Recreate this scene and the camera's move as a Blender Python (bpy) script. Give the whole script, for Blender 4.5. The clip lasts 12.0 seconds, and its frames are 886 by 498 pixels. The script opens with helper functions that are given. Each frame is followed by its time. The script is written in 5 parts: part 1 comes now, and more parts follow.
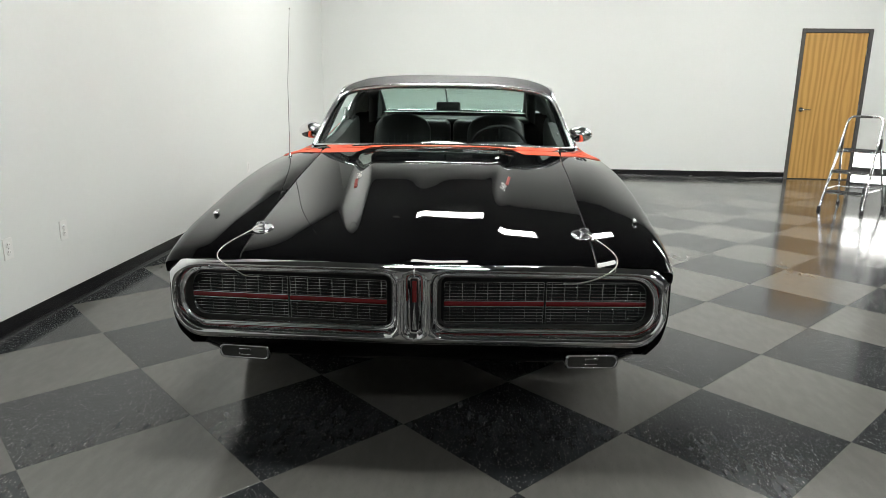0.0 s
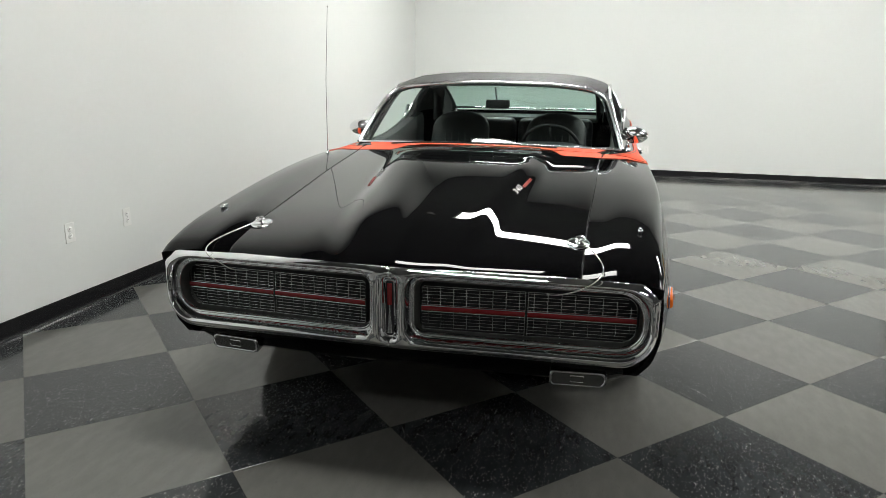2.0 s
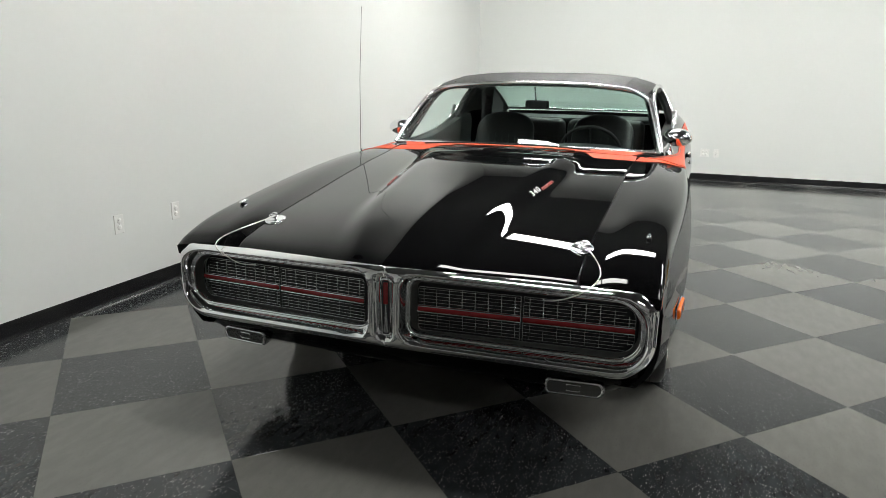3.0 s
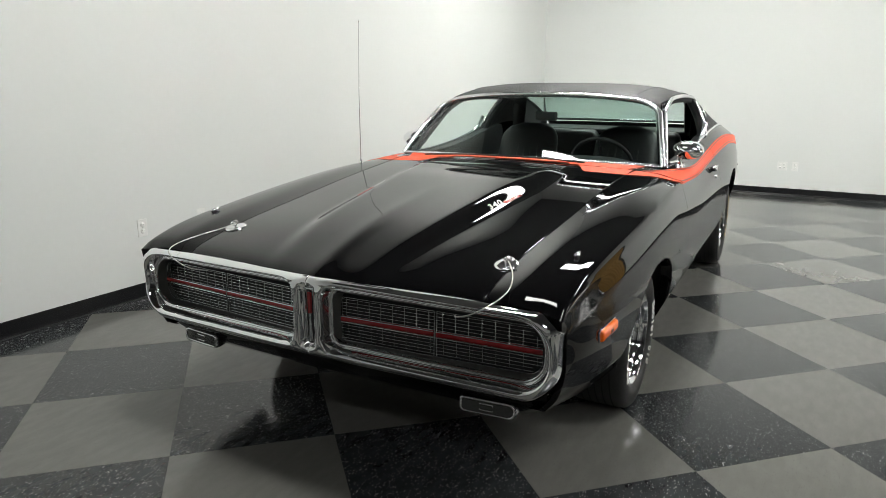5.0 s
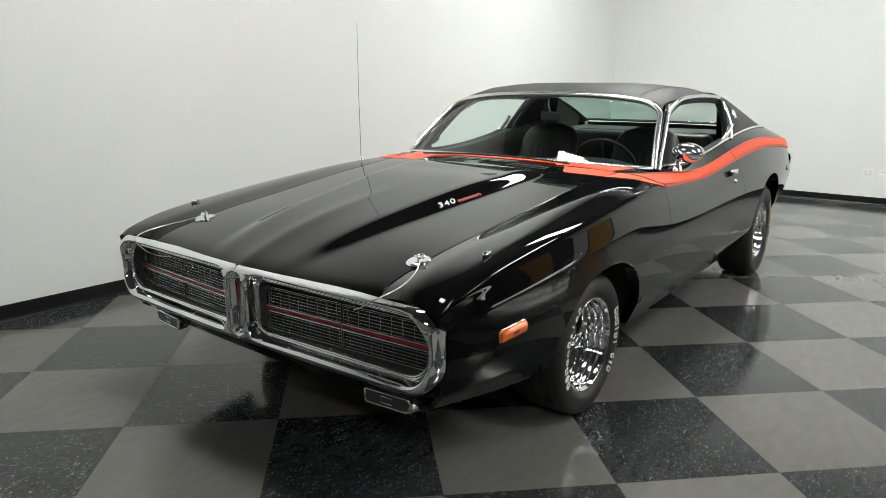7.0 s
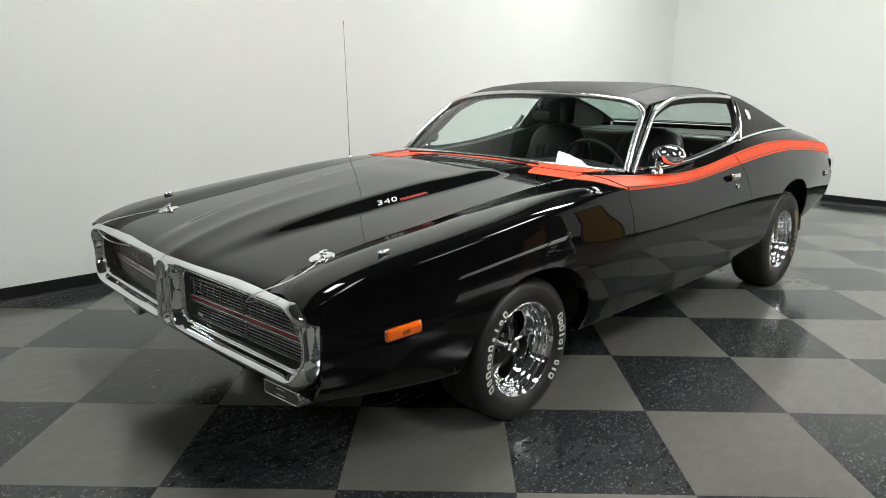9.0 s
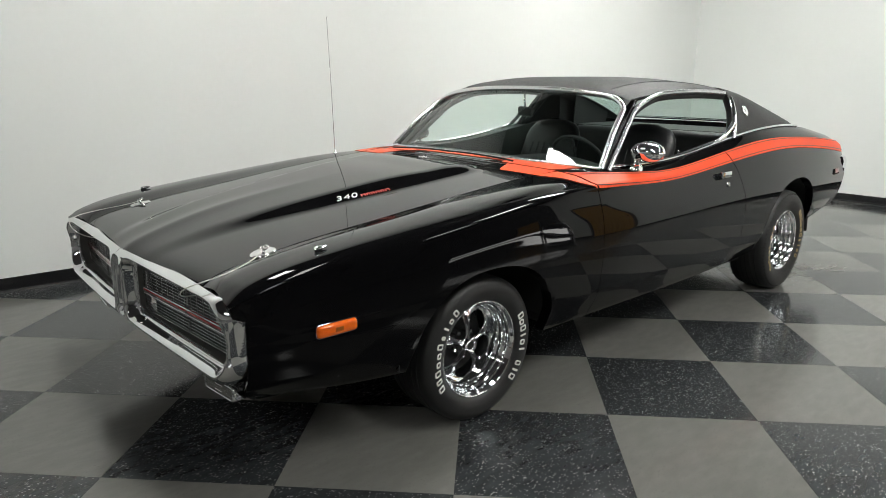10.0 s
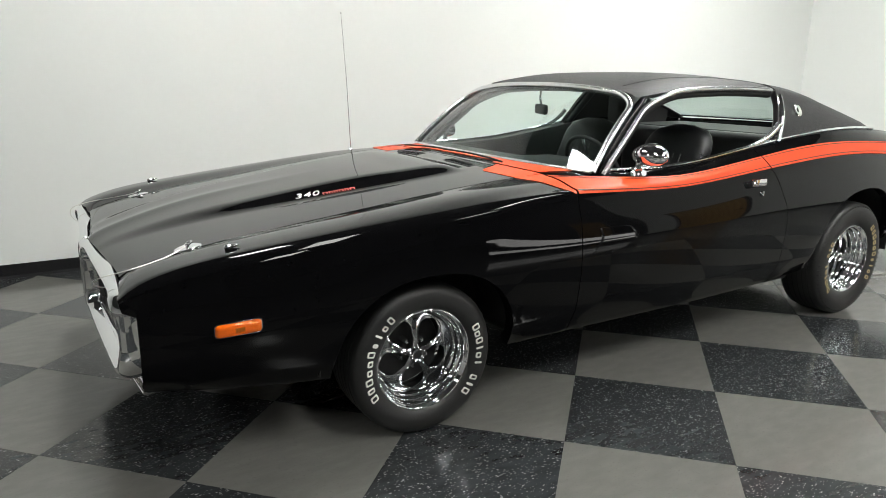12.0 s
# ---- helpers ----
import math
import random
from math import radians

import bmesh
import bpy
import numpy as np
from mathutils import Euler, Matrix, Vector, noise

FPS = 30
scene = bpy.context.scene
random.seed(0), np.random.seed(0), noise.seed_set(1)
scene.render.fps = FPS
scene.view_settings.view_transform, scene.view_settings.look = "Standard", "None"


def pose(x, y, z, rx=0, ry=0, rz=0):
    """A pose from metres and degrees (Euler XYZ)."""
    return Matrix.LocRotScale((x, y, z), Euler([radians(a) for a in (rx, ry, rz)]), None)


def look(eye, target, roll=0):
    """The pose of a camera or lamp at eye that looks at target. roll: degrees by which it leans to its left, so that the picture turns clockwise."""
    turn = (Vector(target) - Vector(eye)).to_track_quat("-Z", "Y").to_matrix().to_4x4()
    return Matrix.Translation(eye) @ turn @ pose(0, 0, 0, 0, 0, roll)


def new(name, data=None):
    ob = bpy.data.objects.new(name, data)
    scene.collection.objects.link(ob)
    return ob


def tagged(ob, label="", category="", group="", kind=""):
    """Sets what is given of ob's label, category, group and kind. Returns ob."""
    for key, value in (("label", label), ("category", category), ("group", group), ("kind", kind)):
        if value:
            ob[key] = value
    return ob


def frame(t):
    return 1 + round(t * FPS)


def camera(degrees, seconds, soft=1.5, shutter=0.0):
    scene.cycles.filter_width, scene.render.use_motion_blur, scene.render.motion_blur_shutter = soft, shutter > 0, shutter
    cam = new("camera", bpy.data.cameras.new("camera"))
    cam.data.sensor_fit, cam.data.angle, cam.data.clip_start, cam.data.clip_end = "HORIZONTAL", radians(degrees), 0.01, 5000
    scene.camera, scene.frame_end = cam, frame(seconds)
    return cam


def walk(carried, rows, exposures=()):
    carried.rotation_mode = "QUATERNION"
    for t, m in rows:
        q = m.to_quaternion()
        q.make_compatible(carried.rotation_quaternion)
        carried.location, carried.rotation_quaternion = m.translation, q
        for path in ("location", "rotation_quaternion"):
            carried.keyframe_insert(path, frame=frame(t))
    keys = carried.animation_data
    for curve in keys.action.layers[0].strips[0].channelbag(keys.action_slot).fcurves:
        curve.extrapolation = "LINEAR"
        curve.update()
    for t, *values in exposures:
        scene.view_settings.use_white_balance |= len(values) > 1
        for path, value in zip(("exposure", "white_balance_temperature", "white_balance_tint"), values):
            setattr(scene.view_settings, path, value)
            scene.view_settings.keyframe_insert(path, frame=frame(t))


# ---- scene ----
cam = camera(67.0, 12.0, soft=0.8)
PATH = [
    (0, (0.717, -1.113, 1.306), (0.607, 0.827, 0.833), 0.7),
    (0.5, (0.823, -1.093, 1.307), (0.645, 0.842, 0.833), 0.7),
    (1, (0.934, -1.058, 1.308), (0.672, 0.864, 0.822), 0.7),
    (1.5, (1.053, -1.013, 1.312), (0.702, 0.894, 0.821), 0.8),
    (2, (1.167, -0.969, 1.315), (0.721, 0.919, 0.829), 0.8),
    (2.5, (1.288, -0.926, 1.315), (0.727, 0.931, 0.828), 0.9),
    (4.5, (1.819, -0.685, 1.33), (0.945, 1.051, 0.856), 0.6),
    (5, (1.957, -0.615, 1.332), (1.023, 1.092, 0.868), 0.5),
    (5.5, (2.1, -0.543, 1.329), (1.111, 1.134, 0.872), 0.4),
    (6, (2.238, -0.468, 1.332), (1.188, 1.171, 0.871), 0.4),
    (6.5, (2.373, -0.388, 1.333), (1.245, 1.197, 0.869), 0.4),
    (7, (2.509, -0.297, 1.33), (1.321, 1.244, 0.866), 0.5),
    (9, (2.975, 0.123, 1.335), (1.593, 1.49, 0.865), 0.7),
    (9.5, (3.08, 0.25, 1.334), (1.656, 1.572, 0.858), 0.6),
    (10, (3.176, 0.389, 1.331), (1.718, 1.671, 0.851), 0.6),
    (10.5, (3.263, 0.535, 1.331), (1.743, 1.742, 0.85), 0.5),
    (11, (3.341, 0.688, 1.33), (1.769, 1.826, 0.845), 0.6),
    (11.5, (3.404, 0.847, 1.33), (1.78, 1.908, 0.84), 0.6),
    (12, (3.46, 1.018, 1.333), (1.79, 2.002, 0.841), 0.6),
]
walk(cam, [(t, look(eye, target, roll)) for t, eye, target, roll in PATH], [(0, 0.06), (10.2, 0.06), (11.2, 0.14), (12, 0.27)])

# ---- world and room lights ----
world = bpy.data.worlds.new("world")
scene.world = world
world.use_nodes = True
world.node_tree.nodes["Background"].inputs[0].default_value = (0.6, 0.63, 0.65, 1)
world.node_tree.nodes["Background"].inputs[1].default_value = 0.05
LAMP = 56.0           # strength of the ceiling panels
ROOM_X0, ROOM_X1, ROOM_Y0, ROOM_Y1, ROOM_Z = -1.74, 16.0, -6.2, 9.3, 4.3


# ---- small building helpers ----
def part(name, bm, material, parent=None, label="", smooth=True, flip=False):
    """Link a bmesh as one mesh object under its parent."""
    bmesh.ops.recalc_face_normals(bm, faces=bm.faces)
    if flip:
        bmesh.ops.reverse_faces(bm, faces=bm.faces)
    me = bpy.data.meshes.new(name)
    bm.to_mesh(me)
    bm.free()
    if smooth:
        for p in me.polygons:
            p.use_smooth = True
    me.materials.append(material)
    ob = new(name, me)
    if parent:
        ob.parent = parent
    if label:
        tagged(ob, label)
    return ob


def box_bm(x0, x1, y0, y1, z0, z1, bevel=0.0, seg=2, bm=None):
    bm = bm or bmesh.new()
    m = Matrix.Translation(((x0 + x1) / 2, (y0 + y1) / 2, (z0 + z1) / 2)) @ Matrix.Diagonal((x1 - x0, y1 - y0, z1 - z0, 1))
    r = bmesh.ops.create_cube(bm, size=1, matrix=m)
    if bevel:
        edges = list({e for v in r["verts"] for e in v.link_edges})
        bmesh.ops.bevel(bm, geom=edges, offset=bevel, segments=seg, profile=0.5, affect="EDGES")
    return bm


def sheet_bm(rows, closed_u=False, closed_v=False, bm=None):
    """Quads between rows of points; closed_u joins each row's ends, closed_v the last row to the first."""
    bm = bm or bmesh.new()
    vs = [[bm.verts.new(p) for p in r] for r in rows]
    n, k = len(vs), len(vs[0])
    for a in range(n if closed_v else n - 1):
        for b in range(k if closed_u else k - 1):
            q = [vs[a][b], vs[a][(b + 1) % k], vs[(a + 1) % n][(b + 1) % k], vs[(a + 1) % n][b]]
            try:
                bm.faces.new(q)
            except ValueError:
                pass
    return bm


def tube_bm(points, radius, sides=8, closed=False, bm=None, caps=True):
    """A tube along points."""
    pts = [Vector(p) for p in points]
    n = len(pts)
    rows = []
    up = Vector((0, 0, 1))
    for i, p in enumerate(pts):
        a = pts[(i - 1) % n] if closed or i > 0 else p
        b = pts[(i + 1) % n] if closed or i < n - 1 else p
        d = (b - a).normalized()
        side = d.cross(up)
        if side.length < 1e-3:
            side = d.cross(Vector((1, 0, 0)))
        side.normalize()
        other = side.cross(d).normalized()
        r = radius[i] if isinstance(radius, (list, tuple)) else radius
        rows.append([p + r * (math.cos(2 * math.pi * k / sides) * side + math.sin(2 * math.pi * k / sides) * other) for k in range(sides)])
    bm = sheet_bm(rows, closed_u=True, closed_v=closed, bm=bm)
    if caps and not closed:
        for row in (rows[0], rows[-1]):
            bm.faces.new([bm.verts.new(p) for p in row])
    return bm


def lathe_bm(profile, steps=64, axis="x", centre=(0, 0, 0), closed=False, bm=None):
    """Turn (along, radius) pairs about an axis through centre."""
    rows = []
    for k in range(steps):
        a = 2 * math.pi * k / steps
        c, s = math.cos(a), math.sin(a)
        row = []
        for d, r in profile:
            p = {"x": (d, r * c, r * s), "y": (r * c, d, r * s), "z": (r * c, r * s, d)}[axis]
            row.append(Vector(p) + Vector(centre))
        rows.append(row)
    return sheet_bm(rows, closed_u=closed, closed_v=True, bm=bm)


class Line:
    """A smooth line through (position, value) keys; calm: it never swings past its keys."""

    def __init__(self, *keys, calm=False):
        self.x, self.v = np.array(keys, float).T
        h, d = np.diff(self.x), np.diff(self.v) / np.diff(self.x)
        n = len(self.x)
        if calm:
            m = np.zeros(n)
            m[0], m[-1] = d[0], d[-1]
            for i in range(1, n - 1):
                m[i] = 0 if d[i - 1] * d[i] <= 0 else (h[i - 1] + h[i]) / (h[i - 1] / d[i] + h[i] / d[i - 1])
        else:
            a, b = np.zeros((n, n)), np.zeros(n)
            a[0, 0], a[0, 1], b[0] = 2, 1, 3 * d[0]
            a[-1, -1], a[-1, -2], b[-1] = 2, 1, 3 * d[-1]
            for i in range(1, n - 1):
                a[i, i - 1], a[i, i], a[i, i + 1] = h[i], 2 * (h[i] + h[i - 1]), h[i - 1]
                b[i] = 3 * (h[i] * d[i - 1] + h[i - 1] * d[i])
            m = np.linalg.solve(a, b)
        self.m, self.h = m, h

    def __call__(self, x):
        if x <= self.x[0]:
            return float(self.v[0] + self.m[0] * (x - self.x[0]))
        if x >= self.x[-1]:
            return float(self.v[-1] + self.m[-1] * (x - self.x[-1]))
        i = int(np.searchsorted(self.x, x)) - 1
        h, t = self.h[i], (x - self.x[i]) / self.h[i]
        a, b = self.v[i], self.v[i + 1]
        return float(a * (1 + 2 * t) * (1 - t) ** 2 + b * t * t * (3 - 2 * t) + h * (self.m[i] * t * (1 - t) ** 2 - self.m[i + 1] * t * t * (1 - t)))


def ease(t):
    t = min(1.0, max(0.0, t))
    return t * t * t * (t * (6 * t - 15) + 10)


def span(a, b, n):
    return [a + (b - a) * i / (n - 1) for i in range(n)]


def thicken(ob, depth):
    """Give a sheet of metal, glass or cloth its thickness, inwards."""
    mod = ob.modifiers.new("thickness", "SOLIDIFY")
    mod.thickness, mod.offset = depth, -1
    crisp = ob.modifiers.new("crisp_edges", "EDGE_SPLIT")
    crisp.split_angle = radians(50)
    return ob


# ---- materials ----
def material(name, colour, rough=0.5, metal=0.0, grain=0.0, scale=40.0, bump=0.0, bump_scale=200.0, coat=0.0, spec=0.5, stain=0.0, rough_var=0.0):
    """A surface with a base colour, fine grain, broad stains, fine relief and uneven gloss."""
    m = bpy.data.materials.new(name)
    m.use_nodes = True
    nt = m.node_tree
    b = nt.nodes["Principled BSDF"]
    b.inputs["Base Color"].default_value = (*colour, 1)
    b.inputs["Roughness"].default_value = rough
    b.inputs["Metallic"].default_value = metal
    b.inputs["Coat Weight"].default_value = coat
    b.inputs["Coat Roughness"].default_value = 0.02
    b.inputs["Specular IOR Level"].default_value = spec
    tc = nt.nodes.new("ShaderNodeTexCoord")
    if grain or stain:
        mix = nt.nodes.new("ShaderNodeMix")
        mix.data_type = "RGBA"
        mix.blend_type = "MULTIPLY"
        mix.inputs[0].default_value = 1.0
        mix.inputs[6].default_value = (*colour, 1)
        n1 = nt.nodes.new("ShaderNodeTexNoise")
        n1.inputs["Scale"].default_value = scale
        n1.inputs["Detail"].default_value = 4
        n2 = nt.nodes.new("ShaderNodeTexNoise")
        n2.inputs["Scale"].default_value = scale / 25
        n2.inputs["Detail"].default_value = 3
        r1 = nt.nodes.new("ShaderNodeMapRange")
        r1.inputs["To Min"].default_value, r1.inputs["To Max"].default_value = 1 - grain, 1 + grain
        r2 = nt.nodes.new("ShaderNodeMapRange")
        r2.inputs["To Min"].default_value, r2.inputs["To Max"].default_value = 1 - stain, 1 + stain
        mul = nt.nodes.new("ShaderNodeMath")
        mul.operation = "MULTIPLY"
        for n, r in ((n1, r1), (n2, r2)):
            nt.links.new(tc.outputs["Object"], n.inputs["Vector"])
            nt.links.new(n.outputs["Fac"], r.inputs["Value"])
        nt.links.new(r1.outputs[0], mul.inputs[0])
        nt.links.new(r2.outputs[0], mul.inputs[1])
        nt.links.new(mul.outputs[0], mix.inputs[7])
        nt.links.new(mix.outputs[2], b.inputs["Base Color"])
    if rough_var:
        n3 = nt.nodes.new("ShaderNodeTexNoise")
        n3.inputs["Scale"].default_value = 3.0
        n3.inputs["Detail"].default_value = 5
        r3 = nt.nodes.new("ShaderNodeMapRange")
        r3.inputs["To Min"].default_value, r3.inputs["To Max"].default_value = max(0.0, rough - rough_var), rough + rough_var
        nt.links.new(tc.outputs["Object"], n3.inputs["Vector"])
        nt.links.new(n3.outputs["Fac"], r3.inputs["Value"])
        nt.links.new(r3.outputs[0], b.inputs["Roughness"])
    if bump:
        n4 = nt.nodes.new("ShaderNodeTexNoise")
        n4.inputs["Scale"].default_value = bump_scale
        n4.inputs["Detail"].default_value = 3
        bp = nt.nodes.new("ShaderNodeBump")
        bp.inputs["Strength"].default_value = bump
        bp.inputs["Distance"].default_value = 0.002
        nt.links.new(tc.outputs["Object"], n4.inputs["Vector"])
        nt.links.new(n4.outputs["Fac"], bp.inputs["Height"])
        nt.links.new(bp.outputs["Normal"], b.inputs["Normal"])
    return m


def tile_material(name, base, fleck, fleck_size, fleck_limit, second):
    """Waxed vinyl composition tile: base colour, streaked flecks, soft stains, tile-to-tile variation."""
    m = material(name, base, rough=0.16, spec=0.36)
    nt = m.node_tree
    b = nt.nodes["Principled BSDF"]
    info = nt.nodes.new("ShaderNodeObjectInfo")
    geo = nt.nodes.new("ShaderNodeNewGeometry")
    mapn = nt.nodes.new("ShaderNodeMapping")
    mapn.inputs["Scale"].default_value = (1.0, 0.36, 1.0)
    mapn.inputs["Rotation"].default_value = (0, 0, 0.4)
    nt.links.new(geo.outputs["Position"], mapn.inputs["Vector"])

    def noise_tex(size, detail=2.0):
        n = nt.nodes.new("ShaderNodeTexNoise")
        n.inputs["Scale"].default_value = size
        n.inputs["Detail"].default_value = detail
        nt.links.new(mapn.outputs[0], n.inputs["Vector"])
        return n

    def ramp(src, lo, hi):
        r = nt.nodes.new("ShaderNodeMapRange")
        r.inputs["From Min"].default_value, r.inputs["From Max"].default_value = lo, hi
        nt.links.new(src, r.inputs["Value"])
        return r.outputs[0]

    def blend(fac, a, c):
        x = nt.nodes.new("ShaderNodeMix")
        x.data_type = "RGBA"
        nt.links.new(fac, x.inputs[0])
        for value, slot in ((a, 6), (c, 7)):
            if isinstance(value, tuple):
                x.inputs[slot].default_value = (*value, 1)
            else:
                nt.links.new(value, x.inputs[slot])
        return x.outputs[2]

    def chips(size, reach, share):
        """Small chips: near the middles of a share of Voronoi cells."""
        v = nt.nodes.new("ShaderNodeTexVoronoi")
        v.inputs["Scale"].default_value = size
        nt.links.new(mapn.outputs[0], v.inputs["Vector"])
        near = nt.nodes.new("ShaderNodeMath")
        near.operation = "LESS_THAN"
        near.inputs[1].default_value = reach
        nt.links.new(v.outputs["Distance"], near.inputs[0])
        sep = nt.nodes.new("ShaderNodeSeparateColor")
        nt.links.new(v.outputs["Color"], sep.inputs[0])
        some = nt.nodes.new("ShaderNodeMath")
        some.operation = "LESS_THAN"
        some.inputs[1].default_value = share
        nt.links.new(sep.outputs[0], some.inputs[0])
        both = nt.nodes.new("ShaderNodeMath")
        both.operation = "MULTIPLY"
        nt.links.new(near.outputs[0], both.inputs[0])
        nt.links.new(some.outputs[0], both.inputs[1])
        return both.outputs[0]

    colour = blend(ramp(noise_tex(26, 3).outputs["Fac"], 0.35, 0.7), base, second)
    colour = blend(chips(fleck_size, 0.23, fleck_limit), colour, fleck)
    colour = blend(chips(fleck_size * 1.7, 0.3, fleck_limit), colour, tuple(0.5 * f + 0.5 * c for f, c in zip(fleck, base)))
    colour = blend(chips(fleck_size * 0.55, 0.17, fleck_limit * 0.5), colour, fleck)
    hsv = nt.nodes.new("ShaderNodeHueSaturation")
    value = nt.nodes.new("ShaderNodeMapRange")
    value.inputs["To Min"].default_value, value.inputs["To Max"].default_value = 0.92, 1.08
    nt.links.new(info.outputs["Random"], value.inputs["Value"])
    nt.links.new(value.outputs[0], hsv.inputs["Value"])
    nt.links.new(colour, hsv.inputs["Color"])
    nt.links.new(hsv.outputs[0], b.inputs["Base Color"])
    r = nt.nodes.new("ShaderNodeMapRange")
    r.inputs["To Min"].default_value, r.inputs["To Max"].default_value = 0.07, 0.2
    nt.links.new(noise_tex(2.2, 6).outputs["Fac"], r.inputs["Value"])
    nt.links.new(r.outputs[0], b.inputs["Roughness"])
    bp = nt.nodes.new("ShaderNodeBump")
    bp.inputs["Strength"].default_value = 0.025
    bp.inputs["Distance"].default_value = 0.01
    nt.links.new(noise_tex(7, 2).outputs["Fac"], bp.inputs["Height"])
    nt.links.new(bp.outputs["Normal"], b.inputs["Normal"])
    return m


def wood_material(name):
    """Book-matched veneer with cathedral grain, varnished."""
    m = material(name, (0.42, 0.24, 0.09), rough=0.3)
    nt = m.node_tree
    b = nt.nodes["Principled BSDF"]
    tc = nt.nodes.new("ShaderNodeTexCoord")
    mp = nt.nodes.new("ShaderNodeMapping")
    mp.inputs["Scale"].default_value = (5.5, 5.5, 0.55)
    w = nt.nodes.new("ShaderNodeTexWave")
    w.wave_type = "BANDS"
    w.bands_direction = "X"
    w.inputs["Scale"].default_value = 0.75
    w.inputs["Distortion"].default_value = 7.5
    w.inputs["Detail"].default_value = 3
    w.inputs["Detail Scale"].default_value = 1.2
    n = nt.nodes.new("ShaderNodeTexNoise")
    n.inputs["Scale"].default_value = 14
    n.inputs["Detail"].default_value = 6
    cr = nt.nodes.new("ShaderNodeValToRGB")
    cr.color_ramp.elements[0].color = (0.40, 0.215, 0.06, 1)
    cr.color_ramp.elements[1].color = (0.58, 0.345, 0.115, 1)
    mx = nt.nodes.new("ShaderNodeMath")
    mx.operation = "MULTIPLY_ADD"
    mx.inputs[1].default_value = 0.35
    nt.links.new(tc.outputs["Object"], mp.inputs["Vector"])
    nt.links.new(mp.outputs[0], w.inputs["Vector"])
    nt.links.new(mp.outputs[0], n.inputs["Vector"])
    nt.links.new(n.outputs["Fac"], mx.inputs[0])
    nt.links.new(w.outputs["Fac"], mx.inputs[2])
    nt.links.new(mx.outputs[0], cr.inputs["Fac"])
    nt.links.new(cr.outputs[0], b.inputs["Base Color"])
    return m


def glass_material(name, tint, gloss=0.0):
    """Thin tinted sheet glass: it lets tinted light pass and mirrors by Fresnel."""
    m = bpy.data.materials.new(name)
    m.use_nodes = True
    nt = m.node_tree
    nt.nodes.remove(nt.nodes["Principled BSDF"])
    t = nt.nodes.new("ShaderNodeBsdfTransparent")
    t.inputs[0].default_value = (*tint, 1)
    g = nt.nodes.new("ShaderNodeBsdfGlossy")
    g.inputs["Roughness"].default_value = gloss
    w = nt.nodes.new("ShaderNodeLayerWeight")
    w.inputs["Blend"].default_value = 0.5
    p = nt.nodes.new("ShaderNodeMath")
    p.operation = "POWER"
    p.inputs[1].default_value = 5.0
    f = nt.nodes.new("ShaderNodeMapRange")
    f.inputs["To Min"].default_value, f.inputs["To Max"].default_value = 0.085, 0.9
    nt.links.new(w.outputs["Facing"], p.inputs[0])
    nt.links.new(p.outputs[0], f.inputs["Value"])
    x = nt.nodes.new("ShaderNodeMixShader")
    nt.links.new(f.outputs[0], x.inputs[0])
    nt.links.new(t.outputs[0], x.inputs[1])
    nt.links.new(g.outputs[0], x.inputs[2])
    nt.links.new(x.outputs[0], nt.nodes["Material Output"].inputs["Surface"])
    return m


def paint_material(name, colour):
    """Deep polished lacquer: a near-black ground under a clear coat that mirrors more as it is seen more flatly."""
    m = material(name, colour, rough=0.4, spec=0.0, grain=0.1, scale=30)
    nt = m.node_tree
    g = nt.nodes.new("ShaderNodeBsdfGlossy")
    g.inputs["Roughness"].default_value = 0.02
    w = nt.nodes.new("ShaderNodeLayerWeight")
    w.inputs["Blend"].default_value = 0.5
    p = nt.nodes.new("ShaderNodeMath")
    p.operation = "POWER"
    p.inputs[1].default_value = 3.9
    f = nt.nodes.new("ShaderNodeMapRange")
    f.inputs["To Min"].default_value, f.inputs["To Max"].default_value = 0.012, 0.97
    nt.links.new(w.outputs["Facing"], p.inputs[0])
    nt.links.new(p.outputs[0], f.inputs["Value"])
    x = nt.nodes.new("ShaderNodeMixShader")
    nt.links.new(f.outputs[0], x.inputs[0])
    nt.links.new(nt.nodes["Principled BSDF"].outputs[0], x.inputs[1])
    nt.links.new(g.outputs[0], x.inputs[2])
    nt.links.new(x.outputs[0], nt.nodes["Material Output"].inputs["Surface"])
    return m


def lamp_material(name, colour, strength):
    m = bpy.data.materials.new(name)
    m.use_nodes = True
    b = m.node_tree.nodes["Principled BSDF"]
    b.inputs["Base Color"].default_value = (0.8, 0.8, 0.8, 1)
    b.inputs["Emission Color"].default_value = (*colour, 1)
    b.inputs["Emission Strength"].default_value = strength
    return m


WALL_PAINT = material("wall_paint", (0.74, 0.755, 0.735), rough=0.55, grain=0.015, scale=30, stain=0.02, bump=0.05, bump_scale=260)
# near-black for unseen walls, added to keep the car's side reflections dark
WALL_UNSEEN_DARK = material("dark_unseen_wall", (0.045, 0.045, 0.047), rough=0.6, grain=0.05, scale=30, stain=0.05)
# grey of the unseen south wall, set to brighten bumper and front floor
WALL_MID = material("mid_grey_unseen_wall", (0.30, 0.30, 0.295), rough=0.6, grain=0.03, scale=30, stain=0.04)
CEILING_PAINT = material("ceiling_board", (0.10, 0.10, 0.10), rough=0.9, grain=0.04, scale=60, bump=0.2, bump_scale=300)
BASE_RUBBER = material("baseboard_rubber", (0.012, 0.012, 0.013), rough=0.24, grain=0.1, stain=0.1, rough_var=0.06)
